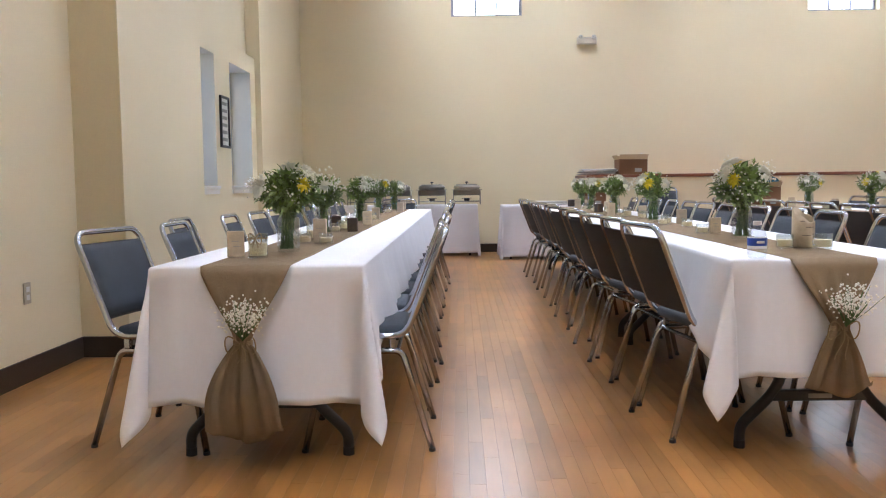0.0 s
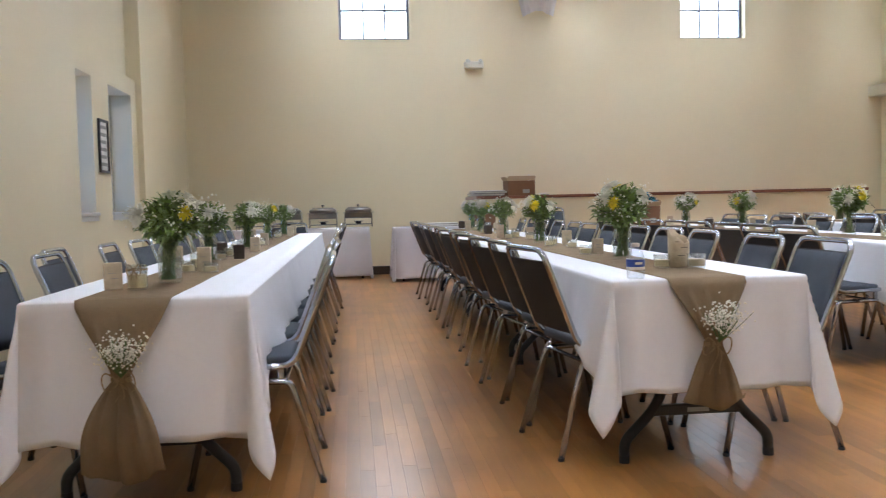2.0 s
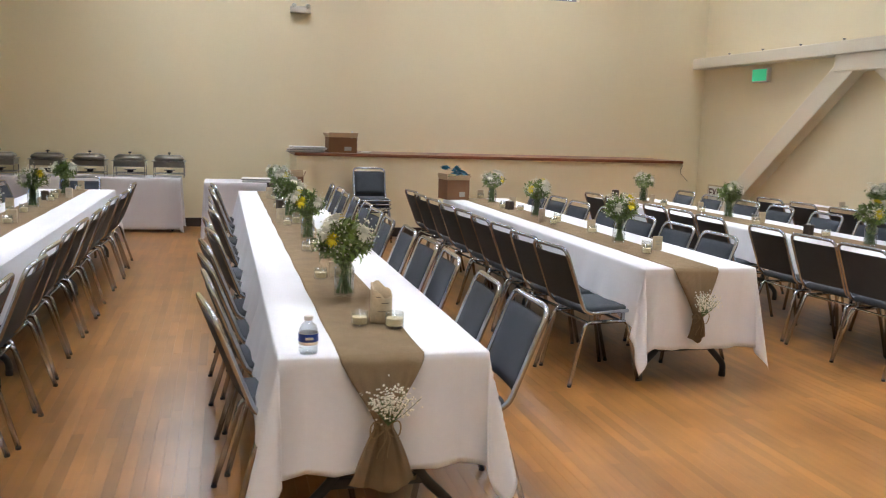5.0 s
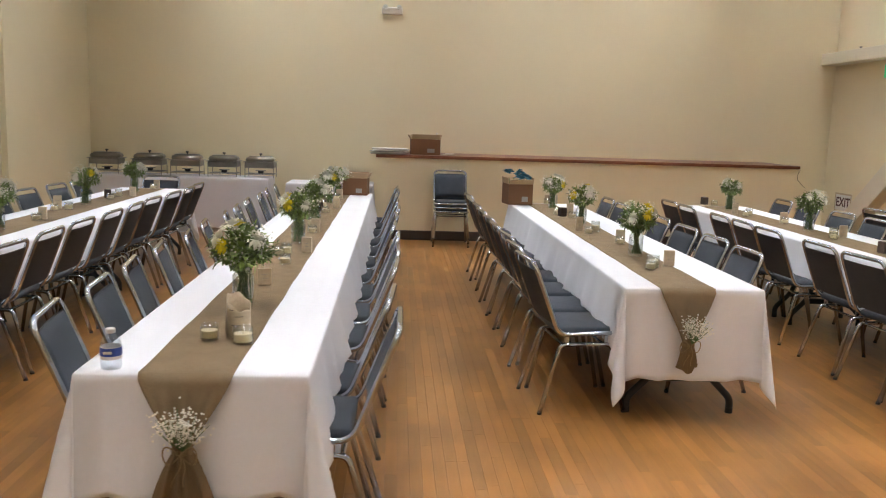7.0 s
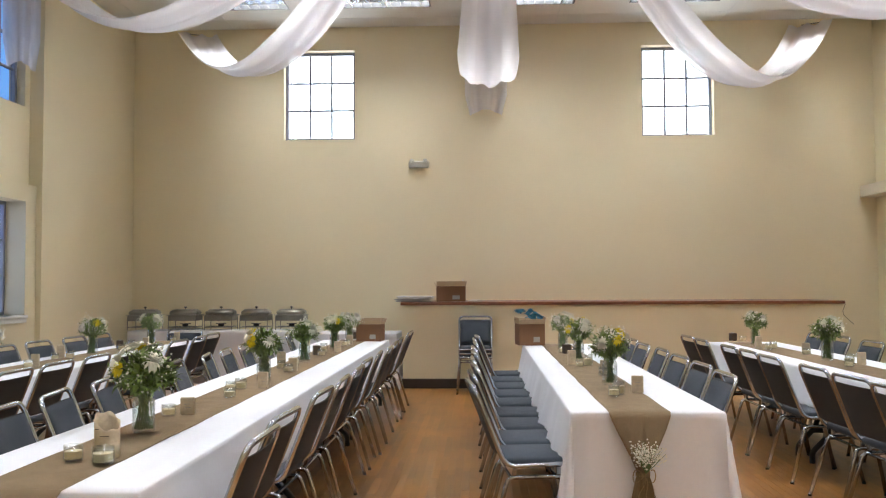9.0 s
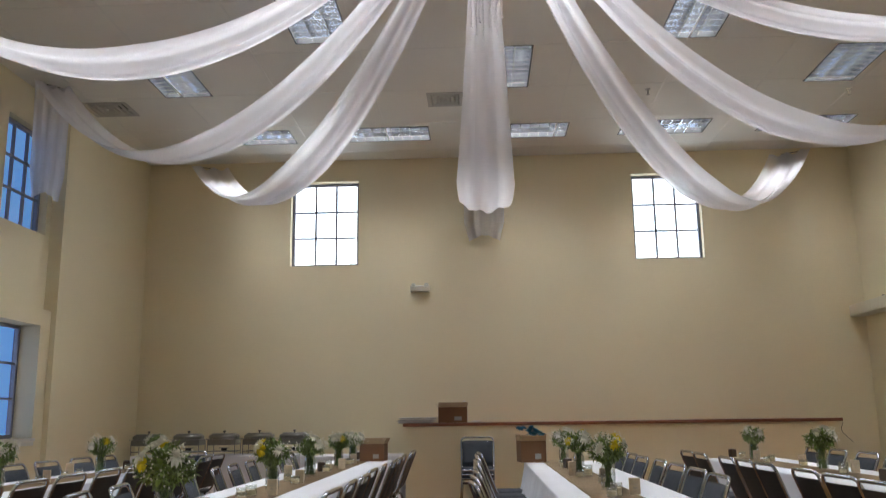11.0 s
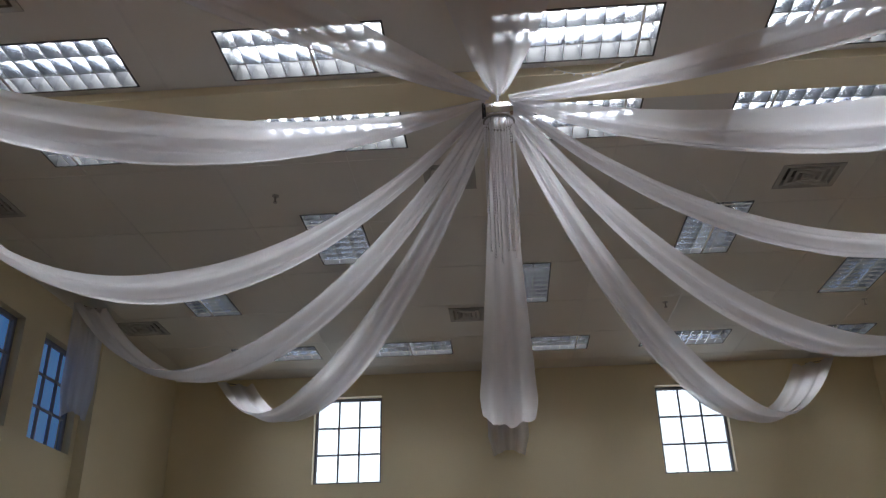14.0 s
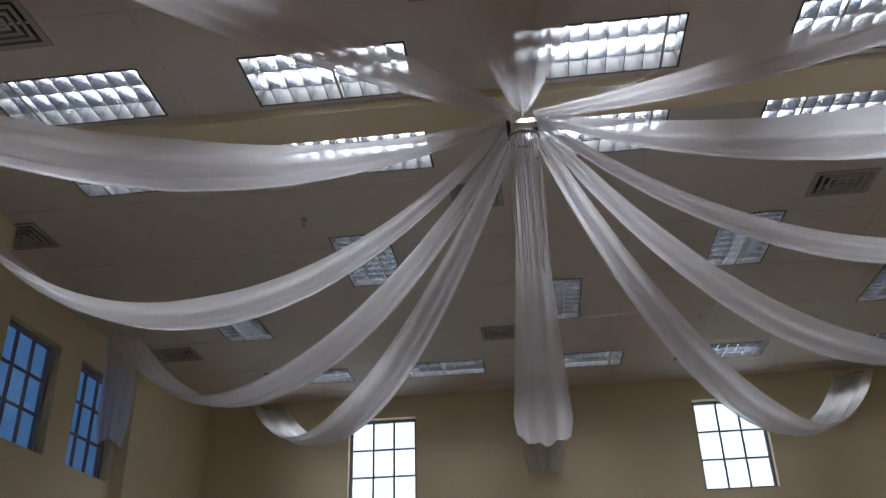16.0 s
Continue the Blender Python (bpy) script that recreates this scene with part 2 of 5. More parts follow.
def box(bm, x0, x1, y0, y1, z0, z1, bev=0.0):
    r = bmesh.ops.create_cube(bm, size=1.0, matrix=Matrix.LocRotScale(((x0 + x1) / 2, (y0 + y1) / 2, (z0 + z1) / 2), None, (abs(x1 - x0), abs(y1 - y0), abs(z1 - z0))))
    if bev:
        es = {e for v in r["verts"] for e in v.link_edges}
        bmesh.ops.bevel(bm, geom=list(es), offset=bev, segments=2, affect="EDGES", profile=0.5)
    return bm


def boxed(*a, bev=0.0):
    return box(bmesh.new(), *a, bev=bev)


def tube(bm, pts, r, seg=8, closed=False):
    """A round bar along points."""
    pts = [Vector(p) for p in pts]
    rings, n = [], len(pts)
    up = None
    for i, p in enumerate(pts):
        a = pts[i - 1] if i or closed else p
        b = pts[(i + 1) % n] if i < n - 1 or closed else p
        d = (b - a).normalized()
        if up is None:
            up = d.orthogonal().normalized()
        up = (up - d * up.dot(d)).normalized()
        side = d.cross(up)
        rr = r[i] if isinstance(r, (list, tuple)) else r
        rings.append([bm.verts.new(p + rr * (math.cos(k * math.tau / seg) * up + math.sin(k * math.tau / seg) * side)) for k in range(seg)])
    pairs = list(zip(rings, rings[1:])) + ([(rings[-1], rings[0])] if closed else [])
    for q, w in pairs:
        for k in range(seg):
            bm.faces.new((q[k], q[(k + 1) % seg], w[(k + 1) % seg], w[k]))
    if not closed:
        bm.faces.new(rings[0][::-1])
        bm.faces.new(rings[-1])
    return bm


def rounded(pts, r, steps=4):
    """A polyline with its inner corners rounded."""
    pts = [Vector(p) for p in pts]
    out = [pts[0]]
    for a, b, c in zip(pts, pts[1:], pts[2:]):
        ra = min(r, (a - b).length * 0.45, (c - b).length * 0.45)
        p, q = b + (a - b).normalized() * ra, b + (c - b).normalized() * ra
        for k in range(steps + 1):
            t = k / steps
            out.append(p * (1 - t) ** 2 + b * 2 * t * (1 - t) + q * t * t)
    return out + [pts[-1]]


def lathe(bm, profile, seg=20, at=(0, 0, 0)):
    """Turned form from (radius, height) pairs."""
    at = Vector(at)
    rings = []
    for r, z in profile:
        if r < 1e-5:
            rings.append([bm.verts.new(at + Vector((0, 0, z)))])
        else:
            rings.append([bm.verts.new(at + Vector((r * math.cos(k * math.tau / seg), r * math.sin(k * math.tau / seg), z))) for k in range(seg)])
    for a, b in zip(rings, rings[1:]):
        for k in range(seg):
            j = (k + 1) % seg
            if len(a) == 1 and len(b) == 1:
                continue
            if len(a) == 1:
                bm.faces.new((a[0], b[k], b[j])[::-1])
            elif len(b) == 1:
                bm.faces.new((a[k], a[j], b[0]))
            else:
                bm.faces.new((a[k], a[j], b[j], b[k]))
    return bm


def slab(bm, us, vs, holes, place):
    """A sheet of cells cut by us and vs, with holes (u0, u1, v0, v1); place(u, v) gives the point."""
    us = sorted(set(us) | {h[0] for h in holes} | {h[1] for h in holes})
    vs = sorted(set(vs) | {h[2] for h in holes} | {h[3] for h in holes})
    pt = {}
    for i, u in enumerate(us):
        for j, v in enumerate(vs):
            pt[i, j] = bm.verts.new(place(u, v))
    for i in range(len(us) - 1):
        for j in range(len(vs) - 1):
            cu, cv = (us[i] + us[i + 1]) / 2, (vs[j] + vs[j + 1]) / 2
            if not any(h[0] < cu < h[1] and h[2] < cv < h[3] for h in holes):
                bm.faces.new((pt[i, j], pt[i + 1, j], pt[i + 1, j + 1], pt[i, j + 1]))
    bmesh.ops.delete(bm, geom=[v for v in bm.verts if not v.link_faces], context="VERTS")
    return bm


def wall(name, us, vs, holes, place, thick):
    bm = slab(bmesh.new(), us, vs, holes, place)
    r = bmesh.ops.extrude_face_region(bm, geom=bm.faces[:])
    bmesh.ops.translate(bm, vec=thick, verts=[v for v in r["geom"] if isinstance(v, bmesh.types.BMVert)])
    bmesh.ops.recalc_face_normals(bm, faces=bm.faces[:])
    ob = part(name, bm, M_WALL)
    return tagged(ob, "smooth cream painted plaster wall", "wall", kind="structure")


# ---- shell ----
FARWIN = [(0.14, 1.22, 3.59, 4.95), (5.52, 6.58, 3.59, 4.95)]
wall("wall_north", [XL - 0.5, XR + WT], [0, H + 0.1], FARWIN, lambda u, v: Vector((u, YF, v)), (0, WT, 0))
wall("wall_south", [XL - 0.5, XR + WT], [0, H + 0.1], [], lambda u, v: Vector((u, YB, v)), (0, -WT, 0))
wall("wall_east", [YB, YF], [0, H + 0.1], [], lambda u, v: Vector((XR, u, v)), (WT, 0, 0))
wall("wall_west_front", [YB, YP0], [0, H + 0.1], [], lambda u, v: Vector((XL, u, v)), (-0.5, 0, 0))
tagged(part("pilaster", boxed(XL - 0.5, XPIL, YP0, YP1, 0, H + 0.1, bev=0.004), M_WALL), "wide cream plaster pilaster between wall and window bay", "pilaster", kind="structure")
BAYWIN = [(7.52, 8.48), (9.05, 9.97)]
wall("wall_west_bay_lower", [YP1, YBAY], [0, 2.6], [(a, b, 1.06, 2.40) for a, b in BAYWIN], lambda u, v: Vector((XBAY, u, v)), (-0.30, 0, 0))
wall("wall_west_bay_upper", [YP1, YBAY], [2.6, H + 0.1], [(a + 0.03, b + 0.12, 3.55, 4.82) for a, b in BAYWIN], lambda u, v: Vector((XBAYTOP, u, v)), (-0.20, 0, 0))
wall("wall_west_far", [YBAY, YF], [0, H + 0.1], [], lambda u, v: Vector((XFARL, u, v)), (-0.4, 0, 0))


def window(name, label, width, height, m, cols, rows, sill):
    """A window in the plane x-z, glass at y = 0, room on the -y side."""
    w = tagged(new(name), label, "window", kind="structure")
    w.matrix_basis = m
    f = 0.045
    bm = bmesh.new()
    for x0, x1, z0, z1 in ((0, width, 0, f), (0, width, height - f, height), (0, f, f, height - f), (width - f, width, f, height - f)):
        box(bm, x0, x1, -0.03, 0.03, z0, z1, bev=0.004)
    part("window_frame", bm, M_FRAME, w)
    for k in range(1, cols):
        x = f + (width - 2 * f) * k / cols
        part("mullion", boxed(x - 0.014, x + 0.014, -0.018, 0.018, f, height - f), M_FRAME, w)
    for k in range(1, rows):
        z = f + (height - 2 * f) * k / rows
        part("glazing_bar", boxed(f, width - f, -0.016, 0.016, z - 0.014, z + 0.014), M_FRAME, w)
    cw, ch = (width - 2 * f) / cols, (height - 2 * f) / rows
    pm = mesh("pane", boxed(0.012, cw - 0.012, -0.003, 0.003, 0.012, ch - 0.012), M_PANE)
    for i in range(cols):
        for j in range(rows):
            p = share("pane", pm, w, pose(f + cw * i, 0, f + ch * j))
            p.visible_shadow = False
    if sill:
        part("window_sill", boxed(-0.03, width + 0.03, -0.300, -0.03, -0.035, 0.0, bev=0.006), M_TRIM, w, "white painted window sill")
        part("apron", boxed(-0.02, width + 0.02, -0.288, -0.2715, -0.085, -0.036, bev=0.004), M_TRIM, w)
    return w


for k, (x0, x1, z0, z1) in enumerate(FARWIN):
    window(f"window_{k + 1}", "high nine-pane window with grey frame, bright daylight outside", x1 - x0, z1 - z0, pose(x0, YF + 0.16, z0), 3, 3, False)
for x0, x1, z0, z1 in FARWIN:
    wd = bpy.data.lights.new("window_daylight", "AREA")
    wd.shape, wd.size, wd.size_y, wd.energy, wd.color = "RECTANGLE", x1 - x0, z1 - z0, 34.0, (0.86, 0.92, 1.0)
    new("window_daylight", wd).matrix_world = look(((x0 + x1) / 2, YF + 0.235, (z0 + z1) / 2), ((x0 + x1) / 2, 0, (z0 + z1) / 2))
for k, (a, b) in enumerate(BAYWIN):
    window(f"window_{k + 3}", "tall deep-set lower window with white sill", b - a, 1.34, pose(XBAY - 0.27, a, 1.06, 0, 0, 90), 2, 3, True)
    window(f"window_{k + 5}", "high clerestory window in a bay, bluish glass", b - a + 0.09, 1.27, pose(XBAYTOP - 0.13, a + 0.03, 3.55, 0, 0, 90), 3, 3, False)

for a, b in BAYWIN:
    for x, z0, z1, watts in ((XBAY - 0.285, 1.06, 2.40, 7.0), (XBAYTOP - 0.185, 3.55, 4.82, 1.0)):
        wd = bpy.data.lights.new("window_daylight", "AREA")
        wd.shape, wd.size, wd.size_y, wd.energy, wd.color = "RECTANGLE", b - a, z1 - z0, watts, (0.52, 0.64, 1.0)
        new("window_daylight", wd).matrix_world = look((x, (a + b) / 2, (z0 + z1) / 2), (5, (a + b) / 2, (z0 + z1) / 2))

# lamps in the ceiling: rows of two-by-four troffers
TROFFERS = []
for k in range(-1, 4):
    x1 = 0.39 + 2.0 * k
    if k >= 0:
        TROFFERS.append((x1 - 1.24, x1, 4.47, 5.06))
        TROFFERS.append((x1 - 1.24, x1, 5.57, 6.16))
    TROFFERS.append((x1 + 0.80, x1 + 2.04, 11.36, 11.96))
TROFFERS.append((7.16, 8.4, 4.47, 5.06))
TROFFERS.append((7.16, 8.4, 5.57, 6.16))
LONG = [(1.14, 1.75, 7.32, 8.56), (5.13, 5.76, 7.5, 8.72), (3.15, 3.77, 8.78, 10.0), (-0.85, -0.24, 8.95, 10.0), (7.2, 7.82, 9.0, 10.1)]
TROFFERS += LONG
TROFFERS += [(a, b, 10.6 - d, 10.6 - c) for a, b, c, d in LONG]
TROFFERS += [(a, b, -1.3, -0.7) for a, b in ((-0.8, 0.44), (1.2, 2.44), (3.2, 4.44), (5.2, 6.44), (7.2, 8.44))]
VENTS = [(5.88, 6.42, 6.84, 7.24), (-2.0, -1.45, 10.12, 10.58), (2.5, 2.93, 10.12, 10.56), (2.5, 3.05, 3.52, 4.06), (-2.06, -1.62, 6.55, 7.02), (-0.55, -0.08, 3.66, 4.12), (2.5, 2.95, 6.5, 6.92)]

bm = bmesh.new()
slab(bm, [XL - 0.5, XR + WT], [YB - WT, YF + WT], TROFFERS + VENTS, lambda u, v: Vector((u, v, H)))
r = bmesh.ops.extrude_face_region(bm, geom=bm.faces[:])
bmesh.ops.translate(bm, vec=(0, 0, 0.02), verts=[v for v in r["geom"] if isinstance(v, bmesh.types.BMVert)])
box(bm, XL - 0.5, XR + WT, YB - WT, YF + WT, H + 0.22, H + 0.3)
bmesh.ops.recalc_face_normals(bm, faces=bm.faces[:])
panels = set(bm.faces)
for k in range(10):
    x = -1.55 + 1.22 * k - 0.3
    box(bm, x - 0.010, x + 0.010, YB, YF, H - 0.004, H + 0.002)
for k in range(13):
    y = YB + 0.5 + 1.22 * k
    box(bm, XL, XR, y - 0.010, y + 0.010, H - 0.003, H + 0.002)
for f in bm.faces:
    f.material_index = 0 if f in panels else 1
ceiling = tagged(part("ceiling", bm, M_CEIL), "white acoustic drop ceiling with thin rails between its panels", "ceiling", kind="structure")
ceiling.data.materials.append(M_GRID)
tagged(part("ceiling_beam", boxed(XL - 0.2, XR, 5.12, 5.50, 5.22, H, bev=0.006), M_WALL), "shallow cream beam across the ceiling", "beam", kind="structure")


def troffer(x0, x1, y0, y1):
    w, d = x1 - x0, y1 - y0
    t = thing("ceiling_light", pose((x0 + x1) / 2, (y0 + y1) / 2, H), "recessed fluorescent ceiling light with mirror louvres", "ceiling light", "ceiling lights")
    bm = bmesh.new()
    hw, hd = w / 2, d / 2
    for a in ((-hw, hw, -hd, -hd + 0.015), (-hw, hw, hd - 0.015, hd), (-hw, -hw + 0.015, -hd + 0.015, hd - 0.015), (hw - 0.015, hw, -hd + 0.015, hd - 0.015)):
        box(bm, *a, -0.006, 0.185)
    # the rim's black is the shadow round the light, put into its colour
    part("frame", bm, M_EDGE, t, "thin rim, coloured black as the shadow line round the light")
    part("housing", boxed(-hw, hw, -hd, hd, 0.186, 0.20), M_LIGHTBOX, t)
    for k in (-1, 0, 1):
        o = k * min(w, d) * 0.333
        ends = ((-hw + 0.03, o, 0.160), (hw - 0.03, o, 0.160)) if w > d else ((o, -hd + 0.03, 0.160), (o, hd - 0.03, 0.160))
        part("tube", tube(bmesh.new(), ends, 0.016, 8), M_TUBE, t, "lit fluorescent tube")
    nx, ny = (9, 3) if w > d else (3, 9)
    bm = bmesh.new()
    def wedge(along_x, at, half):
        lo, hi, z1 = 0.003, 0.022, 0.118
        pts = [(-lo, 0.0), (lo, 0.0), (hi, z1), (-hi, z1)]
        ends = [[bm.verts.new((e, at + a, z) if along_x else (at + a, e, z)) for a, z in pts] for e in (-half, half)]
        for q in range(4):
            bm.faces.new((ends[0][q], ends[0][(q + 1) % 4], ends[1][(q + 1) % 4], ends[1][q]))
    for k in range(1, nx):
        wedge(False, -hw + w * k / nx, hd - 0.016)
    for k in range(1, ny):
        wedge(True, -hd + d * k / ny, hw - 0.016)
    bmesh.ops.recalc_face_normals(bm, faces=bm.faces[:])
    part("louvre", bm, M_LOUVRE, t, "mirror aluminium louvre")
    return t


for q in TROFFERS:
    troffer(*q)
    ld = bpy.data.lights.new("fluorescent_tubes", "AREA")
    ld.shape, ld.size, ld.size_y = "RECTANGLE", q[1] - q[0] - 0.05, q[3] - q[2] - 0.05
    ld.energy, ld.color = TROFFER_WATTS, (0.955, 0.975, 1.0)
    lo = new("fluorescent_tubes", ld)
    lo.location = ((q[0] + q[1]) / 2, (q[2] + q[3]) / 2, H + 0.140)

for x0, x1, y0, y1 in VENTS:
    v = thing("ceiling_vent", pose((x0 + x1) / 2, (y0 + y1) / 2, H), "square white metal ceiling air vent", "vent", "ceiling vents")
    w, d = (x1 - x0) / 2, (y1 - y0) / 2
    part("backing", boxed(-w, w, -d, d, 0.075, 0.085), M_SLOT, v, "dark duct opening")
    for k in range(4):
        # square cones, one inside the other
        f = 1 - 0.25 * k
        bm = bmesh.new()
        rings = []
        for grow, z in ((0.02 if k == 0 else 0.0, -0.012), (-0.03, -0.010), (-0.055, 0.045), (-0.048, 0.048), (-0.024, -0.004), (0.02 if k == 0 else 0.002, -0.002)):
            rings.append([bm.verts.new((sx * max(w * f + grow, 0.004), sy * max(d * f + grow, 0.004), z)) for sx, sy in ((-1, -1), (1, -1), (1, 1), (-1, 1))])
        for a, b in zip(rings, rings[1:] + rings[:1]):
            for q in range(4):
                bm.faces.new((a[q], a[(q + 1) % 4], b[(q + 1) % 4], b[q]))
        bmesh.ops.recalc_face_normals(bm, faces=bm.faces[:])
        part("frame" if k == 0 else "louvre_ring", bm, M_VENT, v)

for x, y in ((-0.9, 8.6), (0.1, 10.7), (4.9, 10.6), (1.0, 6.9), (5.3, 10.2), (7.9, 10.4)):
    sp = thing("sprinkler", pose(x, y, H), "small white ceiling sprinkler head", "sprinkler", "sprinklers")
    part("pipe", lathe(bmesh.new(), [(0.035, 0), (0.035, -0.008), (0.010, -0.012), (0.010, -0.07)], 10), M_VENT, sp, smooth=False)
    part("deflector", lathe(bmesh.new(), [(0, -0.07), (0.022, -0.072), (0.022, -0.078), (0, -0.08)], 10), M_VENT, sp)

# low wall with a wooden cap, before the far wall
KX0, KX1, KY = 2.05, 7.86, 11.70
tagged(part("low_wall", boxed(KX0, KX1, KY, YF - 0.002, 0, 1.115), M_WALL), "low cream wall box along the far wall", "low wall", kind="structure")
tagged(part("ledge_cap", boxed(KX0 - 0.03, KX1 + 0.05, KY - 0.035, YF - 0.003, 1.117, 1.16, bev=0.006), M_RAIL), "red-brown varnished wooden ledge on the low wall", "ledge", kind="structure")


def skirt(x0, x1, y0, y1):
    tagged(part("baseboard", boxed(x0, x1, y0, y1, 0, 0.13, bev=0.004), M_BASE), "dark brown baseboard along the wall", "baseboard", kind="structure")


skirt(XFARL, KX0, YF - 0.015, YF - 0.001)
skirt(KX1, XR, YF - 0.015, YF - 0.001)
skirt(KX0 - 0.014, KX1 + 0.014, KY - 0.015, KY - 0.001)
skirt(XL + 0.001, XL + 0.016, YB, YP0 - 0.016)
skirt(XL + 0.001, XPIL + 0.015, YP0 - 0.015, YP0 - 0.001)
skirt(XPIL + 0.001, XPIL + 0.016, YP0, YP1)
skirt(XBAY + 0.001, XBAY + 0.016, YP1 + 0.002, YBAY)
skirt(XFARL + 0.001, XFARL + 0.016, YBAY, YF - 0.016)
skirt(XR - 0.016, XR - 0.001, YB, YF - 0.016)

# timber truss against the right-hand wall
def sloped(name, y0, z0, y1, z1, w, depth, label):
    d = Vector((0, y1 - y0, z1 - z0))
    bm = boxed(-depth, 0, 0, d.length, -w / 2, w / 2, bev=0.012)
    ob = part(name, bm, M_BEAM)
    ob.matrix_basis = pose(XR - 0.002, y0, z0, math.degrees(math.atan2(d.z, d.y)), 0, 0)
    return tagged(ob, label, "beam", kind="structure")


sloped("tie_beam", YB, 2.72, YF - 0.01, 2.72, 0.17, 0.24, "long cream painted horizontal beam on the wall")
sloped("brace", 9.22, 2.55, 12.36, -0.05, 0.29, 0.19, "sloping cream painted brace of a wall truss")
sloped("brace", 8.74, 2.55, 5.46, -0.05, 0.29, 0.185, "sloping cream painted brace of a wall truss")
tagged(part("truss_block", boxed(XR - 0.215, XR - 0.002, 8.46, 9.48, 2.42, 2.635, bev=0.012), M_BEAM), "cream block where the braces meet", "beam", kind="structure")
for k in range(9):
    y = 5.2 + 0.85 * k
    bo = thing("bolt", pose(XR - 0.12, y, 2.805), "small bolt on top of the beam", "bolt", "beam bolts")
    part("shank", lathe(bmesh.new(), [(0, 0), (0.012, 0), (0.012, 0.03), (0.02, 0.03), (0.02, 0.042), (0, 0.042)], 8), M_STEEL, bo)

# ---- fittings on the walls ----
em = thing("emergency_light", pose(2.19, YF - 0.001, 3.14), "white twin-head emergency light on the wall", "emergency light")
part("housing", boxed(-0.15, 0.15, -0.075, 0, 0, 0.10, bev=0.012), M_PLASTIC, em)
for sx in (-0.09, 0.09):
    h = part("lamp_head", lathe(bmesh.new(), [(0, 0), (0.022, 0), (0.036, 0.04), (0.036, 0.05), (0, 0.055)], 16), M_PLASTIC, em)
    h.matrix_basis = pose(sx * 1.1, -0.055, 0.085, 75, 0, 0)
    l_ = part("lens", lathe(bmesh.new(), [(0, 0.056), (0.032, 0.057), (0, 0.06)], 16), M_JAR, h)

gx = thing("exit_sign", pose(XR - 0.002, 11.25, 2.37), "green illuminated exit sign below the beam", "exit sign")
part("housing", boxed(-0.07, 0, -0.19, 0.19, 0, 0.21, bev=0.006), M_PLASTIC, gx)
part("panel", boxed(-0.075, -0.071, -0.17, 0.17, 0.02, 0.19), M_GREEN, gx, "lit green panel")


def text(body, size, mat, parent, m, name="lettering"):
    cu = bpy.data.curves.new(name, "FONT")
    cu.body, cu.size, cu.extrude, cu.align_x, cu.align_y = body, size, 0.0008, "CENTER", "CENTER"
    cu.offset = size * 0.02
    tmp = bpy.data.objects.new(name, cu)
    scene.collection.objects.link(tmp)
    me = bpy.data.meshes.new_from_object(tmp.evaluated_get(bpy.context.evaluated_depsgraph_get()))
    bpy.data.objects.remove(tmp)
    me.materials.clear()
    me.materials.append(mat)
    ob = new(name, me)
    ob.parent, ob.matrix_basis = parent, m
    return ob


es = thing("paper_exit_sign", pose(XR - 0.003, 12.27, 0.62, 0, 0, -90), "white paper sign with dark lettering, taped to the wall", "sign")
part("sheet", boxed(-0.23, 0.23, -0.004, 0, -0.14, 0.14), M_PAPER, es)
bm = bmesh.new()
for a in ((-0.23, 0.23, -0.14, -0.115), (-0.23, 0.23, 0.115, 0.14), (-0.23, -0.205, -0.115, 0.115), (0.205, 0.23, -0.115, 0.115)):
    box(bm, a[0], a[1], -0.007, -0.0045, a[2], a[3])
part("border", bm, M_KRAFT, es, "brown border")
text("EXIT", 0.19, M_INK, es, pose(0, -0.0055, 0, 90, 0, 0))
cb = thing("cable", pose(0, 0, 0), "thin loose cable hanging along the wall", "cable")
part("wire", tube(bmesh.new(), [(7.9 + 0.42 * t, YF - 0.012, 1.13 - 0.30 * t + 0.09 * math.sin(t * 3.1) * -1 + 0.05 * t * t) for t in [k / 12 for k in range(13)]], 0.004, 6), M_GREY, cb)

pf = thing("picture_frame", pose(XBAY + 0.002, 8.77, 1.73), "black framed print on the wall between the windows", "picture")
bm = bmesh.new()
for a in ((-0.16, 0.16, -0.27, -0.245), (-0.16, 0.16, 0.245, 0.27), (-0.16, -0.135, -0.245, 0.245), (0.135, 0.16, -0.245, 0.245)):
    box(bm, 0, 0.025, *a, bev=0.003)
part("frame", bm, M_BLACK, pf)
part("print", boxed(0, 0.008, -0.135, 0.135, -0.245, 0.245), M_PAPER, pf, "pale print with grey bars")
bm = bmesh.new()
for k in range(6):
    box(bm, 0.0085, 0.010, -0.10, 0.10, -0.20 + k * 0.075, -0.165 + k * 0.075)
part("print_bars", bm, M_GREY, pf)
ol = thing("wall_outlet", pose(XL + 0.001, 4.31, 0.48), "cream plastic wall outlet plate", "outlet")
part("plate", boxed(0, 0.008, -0.036, 0.036, -0.058, 0.058, bev=0.003), M_IVORY, ol)
for z in (-0.022, 0.022):
    part("socket", boxed(0.0085, 0.011, -0.016, 0.016, z - 0.014, z + 0.014), M_TRIM, ol)


